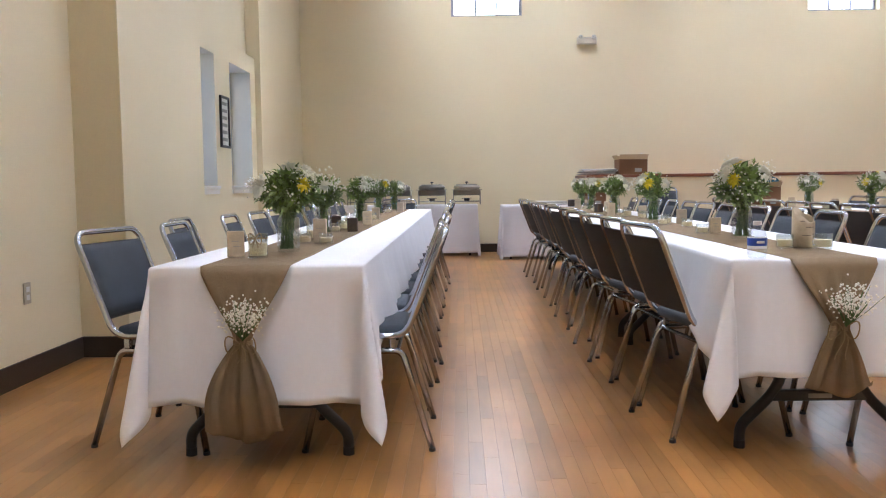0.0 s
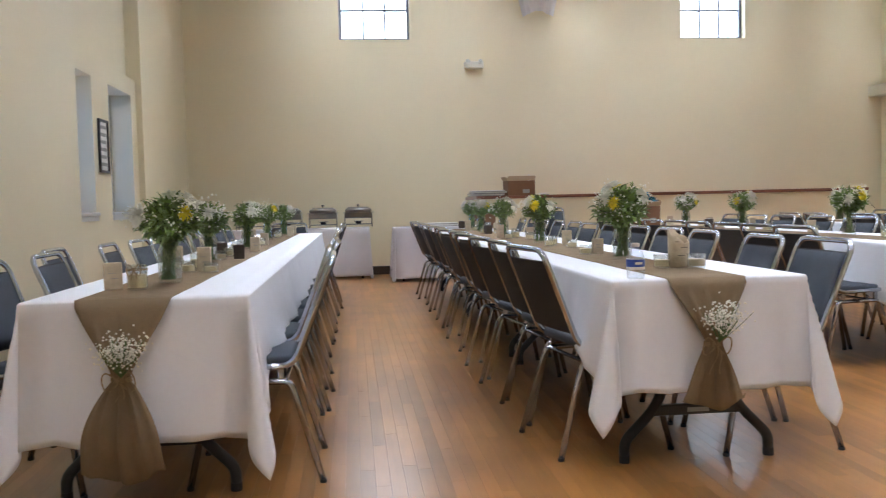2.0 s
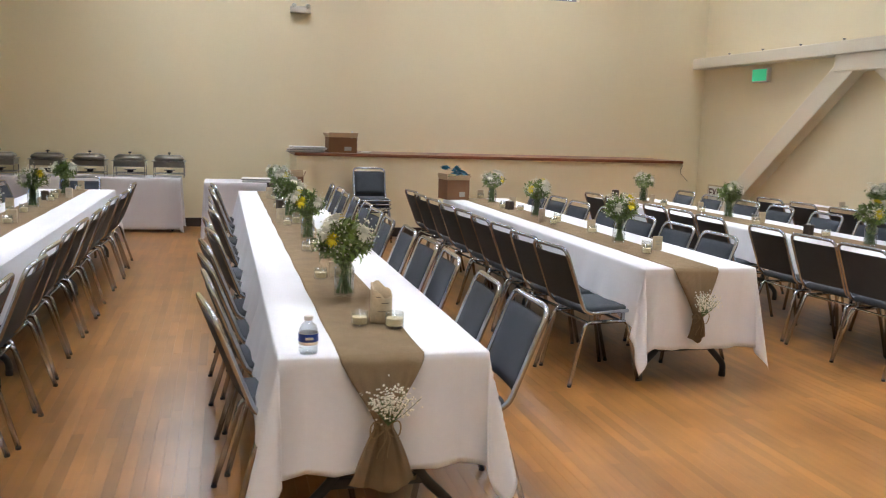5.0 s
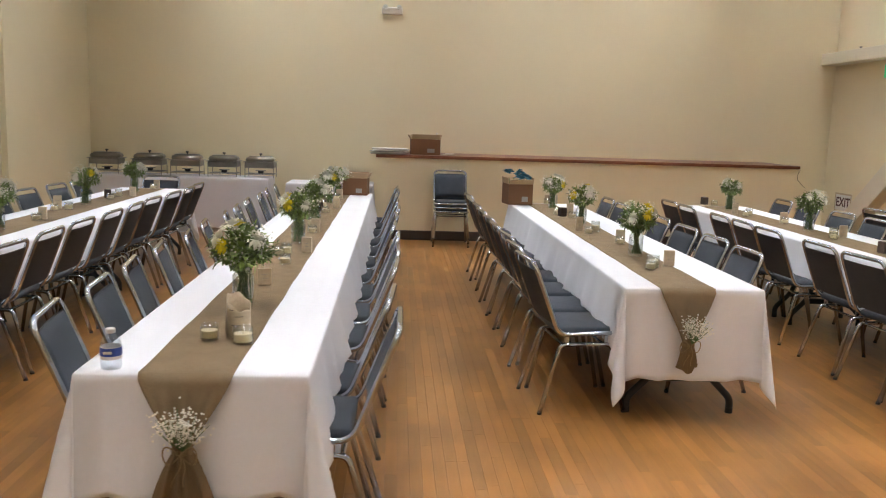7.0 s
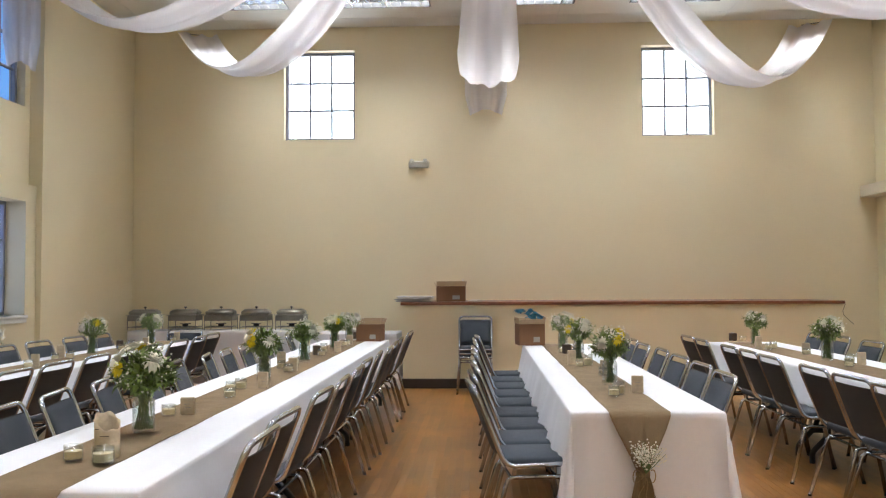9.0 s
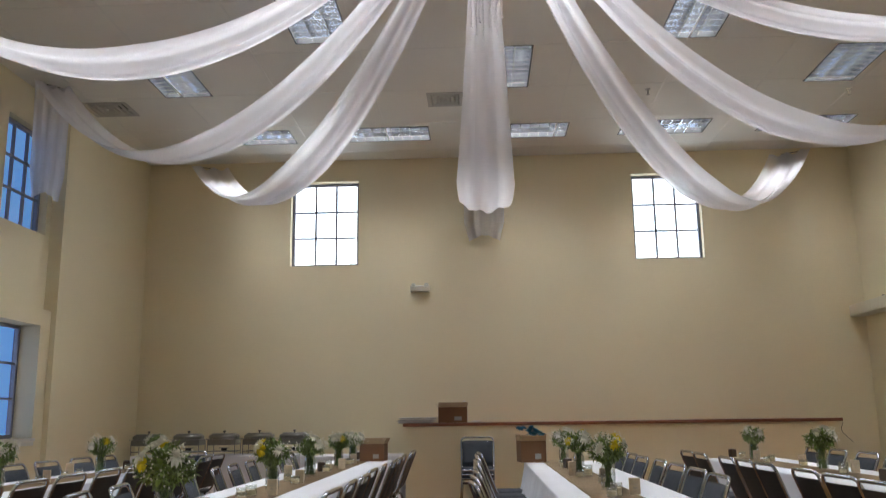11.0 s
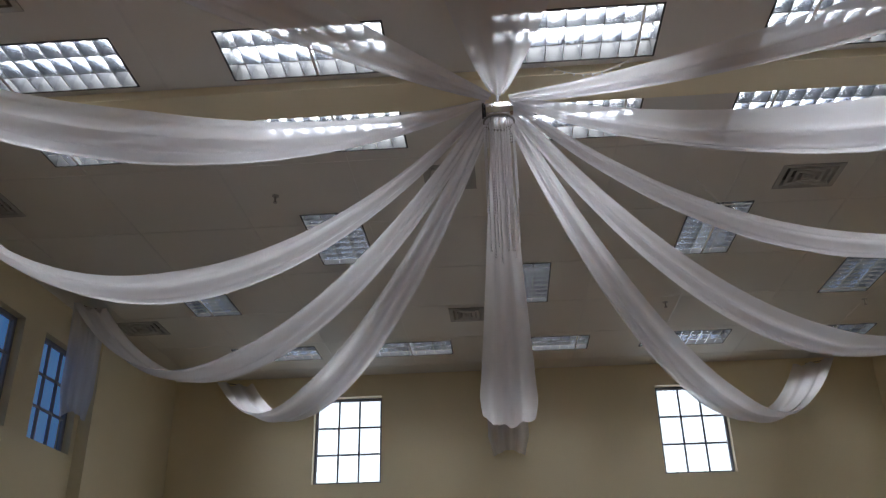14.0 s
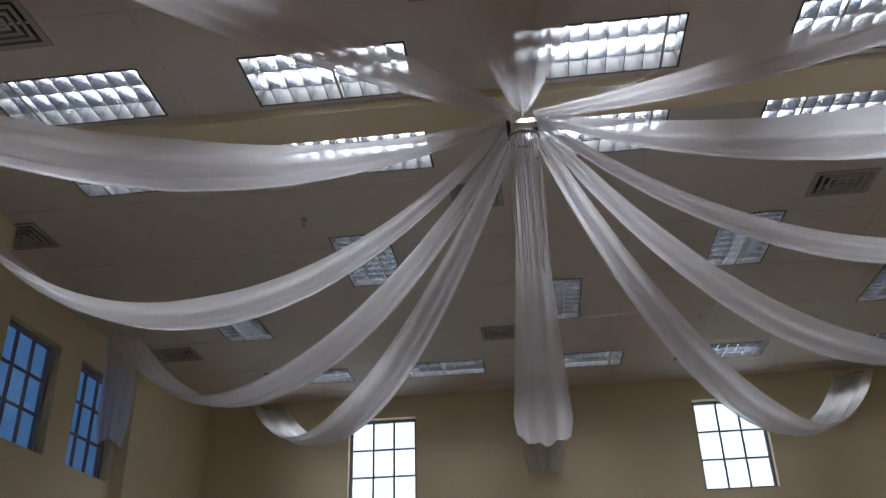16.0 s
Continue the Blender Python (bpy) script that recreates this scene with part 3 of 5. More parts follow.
# ---- the hanging drapes ----
def drape(end, sag, wide, tail=0.0, end_wide=0.5, skew=1.0, ramp=0.45):
    """A sling of voile from the hub to a point high on a wall."""
    e = Vector(end)
    d = e - HUB
    flat = Vector((d.x, d.y, 0)).normalized()
    side = Vector((-flat.y, flat.x, 0))
    t = thing("ceiling_drape", Matrix.Identity(4), "sheer white fabric swag hung from the central hoop to the wall", "drape", "ceiling drapes")
    nu, nv = 56, 12
    ph = random.random() * 6
    for half in (0, 1):
        bm = bmesh.new()
        rows = []
        for i in range(nu + 1):
            u = i / nu
            uu = u ** skew
            c = HUB + flat * 0.10 + (d - flat * 0.10) * uu
            c.z = HUB.z + 0.07 * (1 - uu) ** 8 + d.z * uu - 4 * sag * uu * (1 - uu)
            w = 0.075 + (wide - 0.075) * min(1.0, (u / ramp)) ** 0.8
            if u > 0.8:
                w += (end_wide - wide) * ((u - 0.8) / 0.2)
            row = []
            for j in range(nv + 1):
                v = (j / nv * 0.72 + (0.28 if half else 0.0)) - 0.5
                fold = 0.026 * math.sin(v * 17 + ph + 1.5 * u) + 0.005 * math.sin(v * 39 + ph * 2 + 2 * u)
                cup = 0.22 * w * (4 * v * v) * (1 - 0.5 * u) + (0.020 if half else 0.0) * math.sin(3.14 * u)
                row.append(bm.verts.new(c + side * (v * w) + Vector((0, 0, cup + fold * (0.4 + w)))))
            rows.append(row)
        for a, b in zip(rows, rows[1:]):
            for j in range(nv):
                bm.faces.new((a[j], a[j + 1], b[j + 1], b[j]))
        part("panel", bm, M_DRAPE, t, smooth=True)
    hk = part("hook", tube(bmesh.new(), [e - side * end_wide * 0.4 + Vector((0, 0, 0.01)), e + side * end_wide * 0.4 + Vector((0, 0, 0.01))], 0.006, 6), M_STEEL, t, "thin steel batten")
    if tail:
        bm = bmesh.new()
        rows = []
        for i in range(15):
            z = e.z - tail * i / 14
            row = []
            for j in range(15):
                v = j / 14 - 0.5
                w = end_wide * (1.0 - 0.08 * math.sin(i / 14 * 2.2)) * (1 - 0.25 * max(0, i / 14 - 0.8) / 0.2)
                row.append(bm.verts.new(Vector((e.x, e.y, 0)) - flat * (0.03 + 0.025 * math.sin(v * 24 + ph)) + side * v * w + Vector((0, 0, z + (0.05 * math.cos(v * 5) if i == 14 else 0)))))
            rows.append(row)
        for a, b in zip(rows, rows[1:]):
            for j in range(14):
                bm.faces.new((a[j], a[j + 1], b[j + 1], b[j]))
        part("tail", bm, M_DRAPE, t, smooth=True)
    return t


drape((3.2, 12.8, 5.2), 1.5, 0.62, 1.25, 0.68)
drape((8.0, 12.8, 5.2), 1.55, 0.50, 0, 0.60)
drape((-1.2, 12.8, 5.2), 1.32, 0.50, 0, 0.60)
drape((-2.0, 9.35, 5.22), 1.45, 0.44, 1.38, 0.44)
drape((-2.0, 5.9, 5.2), 1.38, 0.46)
drape((-2.0, 3.8, 5.2), 0.72, 0.66)
drape((-2.0, 0.1, 5.2), 0.3, 0.52, ramp=0.3)
drape((3.25, -2.6, 5.2), 0.55, 0.74, ramp=0.2)
drape((8.8, 2.8, 5.2), 0.32, 0.42, ramp=0.4)
drape((8.8, 5.0, 5.2), 0.60, 0.66)
drape((8.8, 6.2, 5.2), 1.22, 0.42)
drape((8.8, 8.9, 5.2), 1.52, 0.45)

hub = thing("drape_hoop", pose(HUB.x, HUB.y, HUB.z), "silver hoop with hanging crystal strands at the drapes' centre", "chandelier")
can = part("can", lathe(bmesh.new(), [(0.0, -0.105), (0.046, -0.105), (0.056, -0.094), (0.058, -0.05), (0.053, -0.045), (0.058, -0.04), (0.058, 0.03), (0.053, 0.035), (0.058, 0.04), (0.058, 0.085), (0.046, 0.11), (0.0, 0.11)], 8), M_SILVER, hub, "faceted bright silver drum")
can.matrix_basis = pose(0, -0.02, -0.005, 0, 90, 0)
cap = part("end_cap", lathe(bmesh.new(), [(0, -0.122), (0.060, -0.122), (0.060, -0.106), (0, -0.106)], 16), M_BLACK, hub, "dark end cap")
cap.matrix_basis = pose(0, -0.02, -0.005, 0, 90, 0)
part("ring", tube(bmesh.new(), [(0.112 * math.cos(a), 0.112 * math.sin(a), -0.098) for a in [k * math.tau / 28 for k in range(28)]], 0.009, 8, closed=True), M_STEEL, hub, "steel ring that carries the strands", smooth=True)
for k in range(3):
    a = k * math.tau / 3 + 0.5
    part("ring_wire", tube(bmesh.new(), [(0.05 * math.cos(a), 0.05 * math.sin(a), -0.02), (0.11 * math.cos(a), 0.11 * math.sin(a), -0.095)], 0.003, 5), M_STEEL, hub)
part("hanger", tube(bmesh.new(), [(0, 0.0, 0.055), (0, 0.03, H - HUB.z - 0.08)], 0.012, 8), M_STEEL, hub)
bead = bmesh.new()
bmesh.ops.create_icosphere(bead, subdivisions=1, radius=0.008)
bead_me = mesh("bead", bead, M_CRYSTAL)
for k in range(44):
    a = k * math.tau / 28 if k < 28 else k * math.tau / 16
    rad = 0.112 if k < 28 else 0.065
    ln = random.uniform(0.10, 0.20) if k < 28 and k % 2 else random.uniform(0.45, 1.15)
    prof = [(0.0, -ln)]
    for i in range(int(ln / 0.024)):
        z = -ln + 0.024 * i
        big = 0.0095 if i % 5 == 0 else 0.007
        prof += [(big * 0.6, z + 0.003), (big, z + 0.009), (big * 0.6, z + 0.015), (0.0015, z + 0.019)]
    st = part("crystal_strand", lathe(bmesh.new(), prof + [(0.0, 0.0)], 6, (rad * math.cos(a), rad * math.sin(a), -0.104)), M_CRYSTAL, hub, "hanging string of cut crystal beads")
for a, b in (((3.5, 4.75, 5.05), (4.2, 4.95, 5.2)), ((4.9, 6.4, 5.0), (5.9, 7.9, 5.25))):
    fl = thing("fairy_light_string", Matrix.Identity(4), "thin string of tiny clear fairy lights", "string lights", "fairy lights")
    a, b = Vector(a), Vector(b)
    part("wire", tube(bmesh.new(), [a.lerp(b, k / 20) + Vector((0, 0, -0.12 * math.sin(k / 20 * 3.14))) for k in range(21)], 0.003, 5), M_TRIM, fl)
    for k in range(1, 20, 2):
        p = a.lerp(b, k / 20) + Vector((0, 0, -0.12 * math.sin(k / 20 * 3.14) - 0.012))
        s = share("bulb", bead_me, fl, Matrix.Translation(p))

# ---- tables, cloths and runners ----
TOP = 0.745


def folding_table(x0, x1, y0, y1):
    """A folding table that runs along y."""
    t = thing("folding_table", pose((x0 + x1) / 2, (y0 + y1) / 2, 0), "long folding table with black steel legs under a cloth", "table", "folding tables")
    w, l = (x1 - x0) / 2 - 0.006, (y1 - y0) / 2 - 0.006
    part("tabletop", boxed(-w, w, -l, l, TOP - 0.045, TOP - 0.006, bev=0.012), M_PLASTIC, t)
    for s in (-1, 1):
        yy = s * (l - 0.14)
        for sx in (-1, 1):
            leg = part("leg", tube(bmesh.new(), rounded([(sx * (w - 0.075), yy, 0.012), (sx * (w - 0.075), yy, 0.085), (sx * (w - 0.24), yy, 0.25), (sx * (w - 0.25), yy, TOP - 0.046)], 0.10, 6), 0.021, 10), M_BLACK, t, "curved black steel leg", smooth=True)
            part("foot", lathe(bmesh.new(), [(0, 0), (0.022, 0), (0.022, 0.03), (0, 0.03)], 10, (sx * (w - 0.075), yy, 0)), M_RUBBER, leg)
        part("crossbar", boxed(-w + 0.19, w - 0.19, yy - 0.016, yy + 0.016, 0.185, 0.228, bev=0.006), M_BLACK, t)
        part("brace", tube(bmesh.new(), [(0, yy, 0.21), (0, yy - s * 0.42, TOP - 0.05)], 0.010, 8), M_BLACK, t)
        part("maker_plate", boxed(-0.045, 0.045, min(yy + s * 0.0165, yy + s * 0.019), max(yy + s * 0.0165, yy + s * 0.019), 0.198, 0.215), M_GREY, t, "small grey plate")
    return t


def cloth(name, x0, x1, y0, y1, top, side, end, label, inner=None, seed=0, flare=1.0, mat=None):
    """A cloth over a table: flat top, hanging sides, corners that fall in a fold."""
    rnd = random.Random(seed)
    ph = [rnd.uniform(0, 6.28) for _ in range(6)]
    inner = side if inner is None else inner

    def lines(lo, hi, over, inside):
        out = [lo - over * (1 - k / 18) for k in range(18)] + [lo - 0.005] + [lo + (hi - lo) * k / inside for k in range(inside + 1)]
        return out + [hi + 0.005] + [hi + over * (k + 1) / 18 for k in range(18)]

    us = lines(x0, x1, side, 8)
    vs = lines(y0, y1, end, max(24, int((y1 - y0) / 0.07)))

    def at(u, v):
        cx, cy = min(max(u, x0), x1), min(max(v, y0), y1)
        a, b = abs(u - cx), abs(v - cy)
        sx, sy = (1 if u > cx else -1), (1 if v > cy else -1)
        near = min(cy - y0, y1 - cy)
        k = 1 if near < 0.03 else 1 + (inner / side - 1) * min(1.0, (near - 0.03) / 0.35)
        if b == 0:
            a *= k
        r = math.hypot(a, b)
        if r == 0:
            e = min(u - x0, x1 - u, v - y0, y1 - v)
            return Vector((u, v, top + 0.0012 * math.sin(u * 9 + ph[0]) * math.sin(v * 5 + ph[1]) * min(1, e / 0.1)))
        fi = math.atan2(b, a)
        along = cy if a > b else cx
        rip = (0.5 + 0.5 * math.sin(along * 10.6 + ph[2]) * math.sin(along * 3.1 + ph[3])) * 0.20 + 0.045 * math.sin(along * 23 + ph[4]) + 0.02 * math.sin(along * 41 + ph[0] + 3 * r)
        corner = math.sin(2 * fi)
        over = 0.10 * min(1.0, max(0.0, near - 0.05) / 0.3) if b == 0 and inner < side else 0.0
        swell = 0.18 * flare * corner * (0.8 + 0.2 * math.sin(fi * 7 + ph[5])) + 0.06 * flare * corner * math.sin(9 * fi + ph[5]) * min(1.0, r / 0.15)
        out = 0.006 + r * (0.035 * flare + over + rip * flare * (1 - corner) * (0.75 if b == 0 else 0.30) + swell)
        if a == 0:
            # upright folds on the end face near its corners
            dc = min(cx - x0, x1 - cx)
            out += r * flare * 0.17 * math.sin(dc * 44 + 0.4) * math.exp(-dc / 0.12) + r * flare * 0.02 * math.sin(cx * 31 + ph[1])
        fall = math.sqrt(max(r * r - (out - 0.006) ** 2, 0.0))
        # the corner swings out in a rounded fold that laps a little over both faces
        fi -= 0.42 * flare * min(1.0, r / 0.2) * math.sin(4 * fi)
        lift = 0.008 * math.exp(-r / 0.01)
        return Vector((cx + sx * math.cos(fi) * out, cy + sy * math.sin(fi) * out, max(0.006, top - 0.008 - fall + lift)))

    bm = bmesh.new()
    g = [[bm.verts.new(at(u, v)) for v in vs] for u in us]
    for i in range(len(us) - 1):
        for j in range(len(vs) - 1):
            bm.faces.new((g[i][j], g[i + 1][j], g[i + 1][j + 1], g[i][j + 1]))
    ob = part(name, bm, mat or M_CLOTH, smooth=True)
    sol = ob.modifiers.new("thick", "SOLIDIFY")
    sol.thickness, sol.offset = 0.0016, -1
    return tagged(ob, label, "tablecloth", "tablecloths")


def runner(x, w, y0, y1, tie, tail, tail_w, seed, puff=1.0):
    """Burlap along the table, gathered with twine where it hangs over the near end."""
    rnd = random.Random(seed)
    t = thing("burlap_runner", pose(x, y0, TOP), "brown burlap runner gathered with twine over the table end", "table runner", "burlap runners")
    ph = rnd.uniform(0, 6)
    nv = 22
    prof = []
    n = int((y1 - y0) / 0.12)
    for k in range(n + 1):
        prof.append((y1 - y0 - (y1 - y0) * k / n, 0.0, w, 0.0))
    steps = 34
    for k in range(1, steps + 1):
        s = tail * k / steps
        if s < tie:
            q = s / tie
            ww = w + (0.055 - w) * (0.75 * q + 0.25 * (0.5 - 0.5 * math.cos(math.pi * q)))
            fold = q ** 1.5
        else:
            q = (s - tie) / max(tail - tie, 0.01)
            ww = 0.055 + (tail_w - 0.055) * (puff * math.sin(min(1, q * 1.35) * math.pi / 2) ** 0.85 + (1 - puff) * q ** 0.8) * (1 + 0.08 * max(0, q - 0.75) / 0.25)
            fold = 1 - (0.55 + 0.25 * (1 - puff)) * q
        prof.append((-0.022 - 0.075 * s - (0.012 * math.sin(q * 3) if s < tie else 0.045 * puff * math.sin(q * 3.0)), -s, ww, fold))
    bm = bmesh.new()
    rows = []
    for yy, zz, ww, fold in prof:
        row = []
        for j in range(nv + 1):
            v = j / nv - 0.5
            dep = fold * (0.044 * math.sin(v * 14 + ph) * (1 - 1.6 * v * v) + 0.014 * math.sin(v * 33 + ph))
            edge = 0.0025 * math.sin(yy * 9 + j) if zz == 0 and abs(v) > 0.49 else 0
            row.append(bm.verts.new((v * ww + edge, yy - abs(dep) - fold * 0.012, zz + (0.0065 if zz == 0 else 0) + (0.028 - 0.05 * math.cos(v * 3.0) - 0.010 * math.sin(v * 9) if zz < -tail + 0.001 else 0))))
        rows.append(row)
    for a, b in zip(rows, rows[1:]):
        for j in range(nv):
            bm.faces.new((a[j], b[j], b[j + 1], a[j + 1]))
    st = part("strip", bm, M_BURLAP, t, smooth=True)
    sol = st.modifiers.new("thick", "SOLIDIFY")
    sol.thickness = 0.0018
    yt = -0.045 - 0.075 * tie
    bm = bmesh.new()
    for k in range(3):
        tube(bm, [(0.034 * math.cos(a), yt + 0.026 * math.sin(a), -tie + 0.006 * (k - 1)) for a in [i * math.tau / 14 for i in range(14)]], 0.0028, 5, closed=True)
    part("twine", bm, M_TWINE, t, "jute twine")
    bm = bmesh.new()
    for sx in (-1, 1):
        tube(bm, [(sx * 0.055 * math.sin(q * 3.14) , yt - 0.035 - 0.012 * math.sin(q * 6), -tie + 0.035 * math.sin(q * 6.28) - 0.004) for q in [i / 12 for i in range(13)]], 0.0026, 5)
        tube(bm, [(sx * 0.02 * q + 0.01 * math.sin(q * 5), yt - 0.036, -tie - 0.11 * q) for q in [i / 8 for i in range(9)]], 0.0024, 5)
    part("bow", bm, M_TWINE, t, "jute twine bow")
    # baby's breath tucked into the tie
    b = thing("babys_breath_bunch", pose(x + 0.01, y0 + yt - 0.03, TOP - tie + 0.012), "bunch of tiny white flowers tucked into the runner's tie", "flowers", "runner flowers")
    stems, buds = bmesh.new(), []
    for k in range(42):
        a = rnd.uniform(-0.72, 0.8)
        ln = rnd.uniform(0.07, 0.165)
        tip = Vector((math.sin(a) * ln * 0.9, -0.02 - rnd.uniform(0, 0.05), math.cos(a) * ln))
        mid = tip * 0.5 + Vector((0, -0.012, 0))
        tube(stems, [(0, 0, -0.004), mid, tip], 0.0011, 4)
        for _ in range(9):
            buds.append(mid.lerp(tip, rnd.uniform(0.35, 1.08)) + Vector((rnd.gauss(0, 0.014), rnd.gauss(0, 0.010), rnd.gauss(0, 0.016))))
    part("greenery", stems, M_STEM, b)["kind"] = "stuff"
    ob = new("blossoms", blobs("blossoms", buds, rnd, 0.0030, 0.0056, M_WHITEF))
    ob.parent = b
    return t


def blobs(name, pts, rnd, r0, r1, mat):
    """Many tiny faceted buds as one mesh."""
    base = [Vector(v) for v in ((1, 0, 0), (-1, 0, 0), (0, 1, 0), (0, -1, 0), (0, 0, 1), (0, 0, -1))]
    face = [(0, 2, 4), (2, 1, 4), (1, 3, 4), (3, 0, 4), (2, 0, 5), (1, 2, 5), (3, 1, 5), (0, 3, 5)]
    vs, fs = [], []
    for p in pts:
        e = Euler((rnd.uniform(0, 6), rnd.uniform(0, 6), 0)).to_matrix()
        r = rnd.uniform(r0, r1)
        fs += [tuple(i + len(vs) for i in f) for f in face]
        vs += [tuple(p + e @ (b * r)) for b in base]
    me = bpy.data.meshes.new(name)
    me.from_pydata(vs, [], fs)
    me.materials.append(mat)
    return me


def leaf_mesh(name, items, mat):
    """Leaves: (place, direction, length, width), each a bent blade of four faces."""
    vs, fs = [], []
    for p, d, ln, w in items:
        d = d.normalized()
        s = d.cross(Vector((0.2, 0.3, 1))).normalized()
        n = s.cross(d)
        o = len(vs)
        for f, k, dz in ((0, 0.15, 0), (0.35, 1.0, 0.08), (0.7, 0.75, 0.03), (1.0, 0.05, -0.12)):
            c = p + d * ln * f + n * dz * ln
            vs += [tuple(c - s * w * k / 2 + n * 0.06 * ln * k), tuple(c - n * 0.02 * ln), tuple(c + s * w * k / 2 + n * 0.06 * ln * k)]
        for k in range(3):
            b = o + 3 * k
            fs += [(b, b + 1, b + 4, b + 3), (b + 1, b + 2, b + 5, b + 4)]
    me = bpy.data.meshes.new(name)
    me.from_pydata(vs, [], fs)
    me.materials.append(mat)
    return me


def bloom(pts, rnd, r, c, up):
    """One many-petalled flower head as leaf items."""
    q = up.to_track_quat("Z", "Y").to_matrix()
    for ring, (n, tilt, ln) in enumerate(((12, 0.15, 1.0), (10, 0.6, 0.85), (8, 1.0, 0.65), (5, 1.35, 0.45))):
        for k in range(n):
            a = k * math.tau / n + ring * 0.3 + rnd.uniform(-0.1, 0.1)
            d = Vector((math.cos(a) * math.cos(tilt), math.sin(a) * math.cos(tilt), math.sin(tilt)))
            pts.append((c, q @ d, r * ln, r * 0.50))


def jar_profile(r, h):
    return [(0, 0.004), (r * 0.92, 0.0), (r, 0.012), (r, h * 0.74), (r * 0.96, h * 0.80), (r * 0.78, h * 0.88), (r * 0.78, h * 0.90), (r * 0.82, h * 0.905), (r * 0.78, h * 0.94), (r * 0.80, h * 0.99), (r * 0.78, h), (r * 0.72, h), (r * 0.72, h * 0.88), (r * 0.92, h * 0.78), (r * 0.94, 0.016), (0, 0.012)]


def bouquet(m, white, yellow, size, seed, blue=0):
    rnd = random.Random(seed)
    t = thing("flower_jar", m, "mason jar of green sprigs with white and yellow flowers" if yellow else "mason jar of green sprigs with white flowers", "vase of flowers", "flower jars")
    hj = 0.175
    jar = part("jar", lathe(bmesh.new(), jar_profile(0.048, hj), 22), M_JAR, t, "clear ribbed glass jar", smooth=True)
    g1, g2, buds = [], [], []
    for k in range(26):
        a, s = rnd.uniform(0, 6.28), rnd.uniform(0.1, 1.0) ** 0.6
        fa, fr = rnd.uniform(0, 6.28), 0.040 * rnd.random() ** 0.4
        foot = Vector((fr * math.cos(fa), fr * math.sin(fa), 0.016))
        tip = Vector((math.cos(a) * s * 0.118 * size, math.sin(a) * s * 0.118 * size, hj + (0.0 + (1.15 - s * 0.85) * 0.15) * size))
        na, nr = rnd.uniform(0, 6.28), 0.031 * rnd.random() ** 0.5
        neck = Vector((nr * math.cos(na) * 0.85 + tip.x * 0.05, nr * math.sin(na) * 0.85 + tip.y * 0.05, hj - 0.008))
        part("stem", tube(bmesh.new(), [foot, foot.lerp(neck, 0.6) * 1.0, neck, (neck + tip) / 2 + Vector((0, 0, 0.012)), tip], 0.0030, 5), M_STEM, t)
        for _ in range(4):
            g1.append((foot.lerp(neck, rnd.uniform(0.35, 0.95)), Vector((rnd.gauss(0, 0.4), rnd.gauss(0, 0.4), 1)), 0.03, 0.008))
        for _ in range(30):
            f = rnd.uniform(0.0, 1.05)
            p = neck.lerp(tip, f)
            d = Vector((rnd.gauss(0, 1) + tip.x * 5, rnd.gauss(0, 1) + tip.y * 5, rnd.gauss(0.25, 0.7)))
            (g1 if k % 3 else g2).append((p, d, rnd.uniform(0.018, 0.038) * size, rnd.uniform(0.011, 0.019) * size if k % 3 else rnd.uniform(0.017, 0.027) * size))
        if k % 5 == 1:
            # a sprig that stands out of the ball
            far = tip * 1.0 + Vector((tip.x * 0.35, tip.y * 0.35, 0.045 * size))
            for _ in range(12):
                g1.append((tip.lerp(far, rnd.random()), Vector((rnd.gauss(0, 1), rnd.gauss(0, 1), rnd.gauss(0.9, 0.5))), 0.026, 0.007))
        if k % 3 == 1:
            for _ in range(16):
                buds.append(neck.lerp(tip, rnd.uniform(0.6, 1.15)) + Vector((rnd.gauss(0, 0.024), rnd.gauss(0, 0.024), rnd.gauss(0.01, 0.02))))
    for k in range(520):
        a, el, q = rnd.uniform(0, 6.28), math.asin(rnd.uniform(-0.55, 1.0)), rnd.uniform(0.45, 1.0) * (0.86 + 0.14 * math.sin(3 * rnd.random()))
        n = Vector((math.cos(a) * math.cos(el), math.sin(a) * math.cos(el), math.sin(el)))
        c = Vector((0, 0, hj + 0.062 * size)) + Vector((n.x * 0.118, n.y * 0.118, n.z * 0.10)) * (size * q * (0.85 + 0.15 * math.sin(a * 3 + seed)))
        d = n + Vector((rnd.gauss(0, 0.5), rnd.gauss(0, 0.5), rnd.gauss(0.15, 0.5)))
        (g2 if k % 3 == 0 else g1).append((c, d, rnd.uniform(0.026, 0.052) * size, rnd.uniform(0.012, 0.024) * size))
    for k in range(3):
        # sprays of tiny white blossom at the edge of the bunch
        a, el = rnd.uniform(0, 6.28), rnd.uniform(0.1, 0.8)
        c = Vector((0, 0, hj + 0.07 * size)) + Vector((math.cos(a) * math.cos(el), math.sin(a) * math.cos(el), math.sin(el))) * 0.115 * size
        for _ in range(60):
            buds.append(c + Vector((rnd.gauss(0, 0.028), rnd.gauss(0, 0.028), rnd.gauss(0, 0.024))))
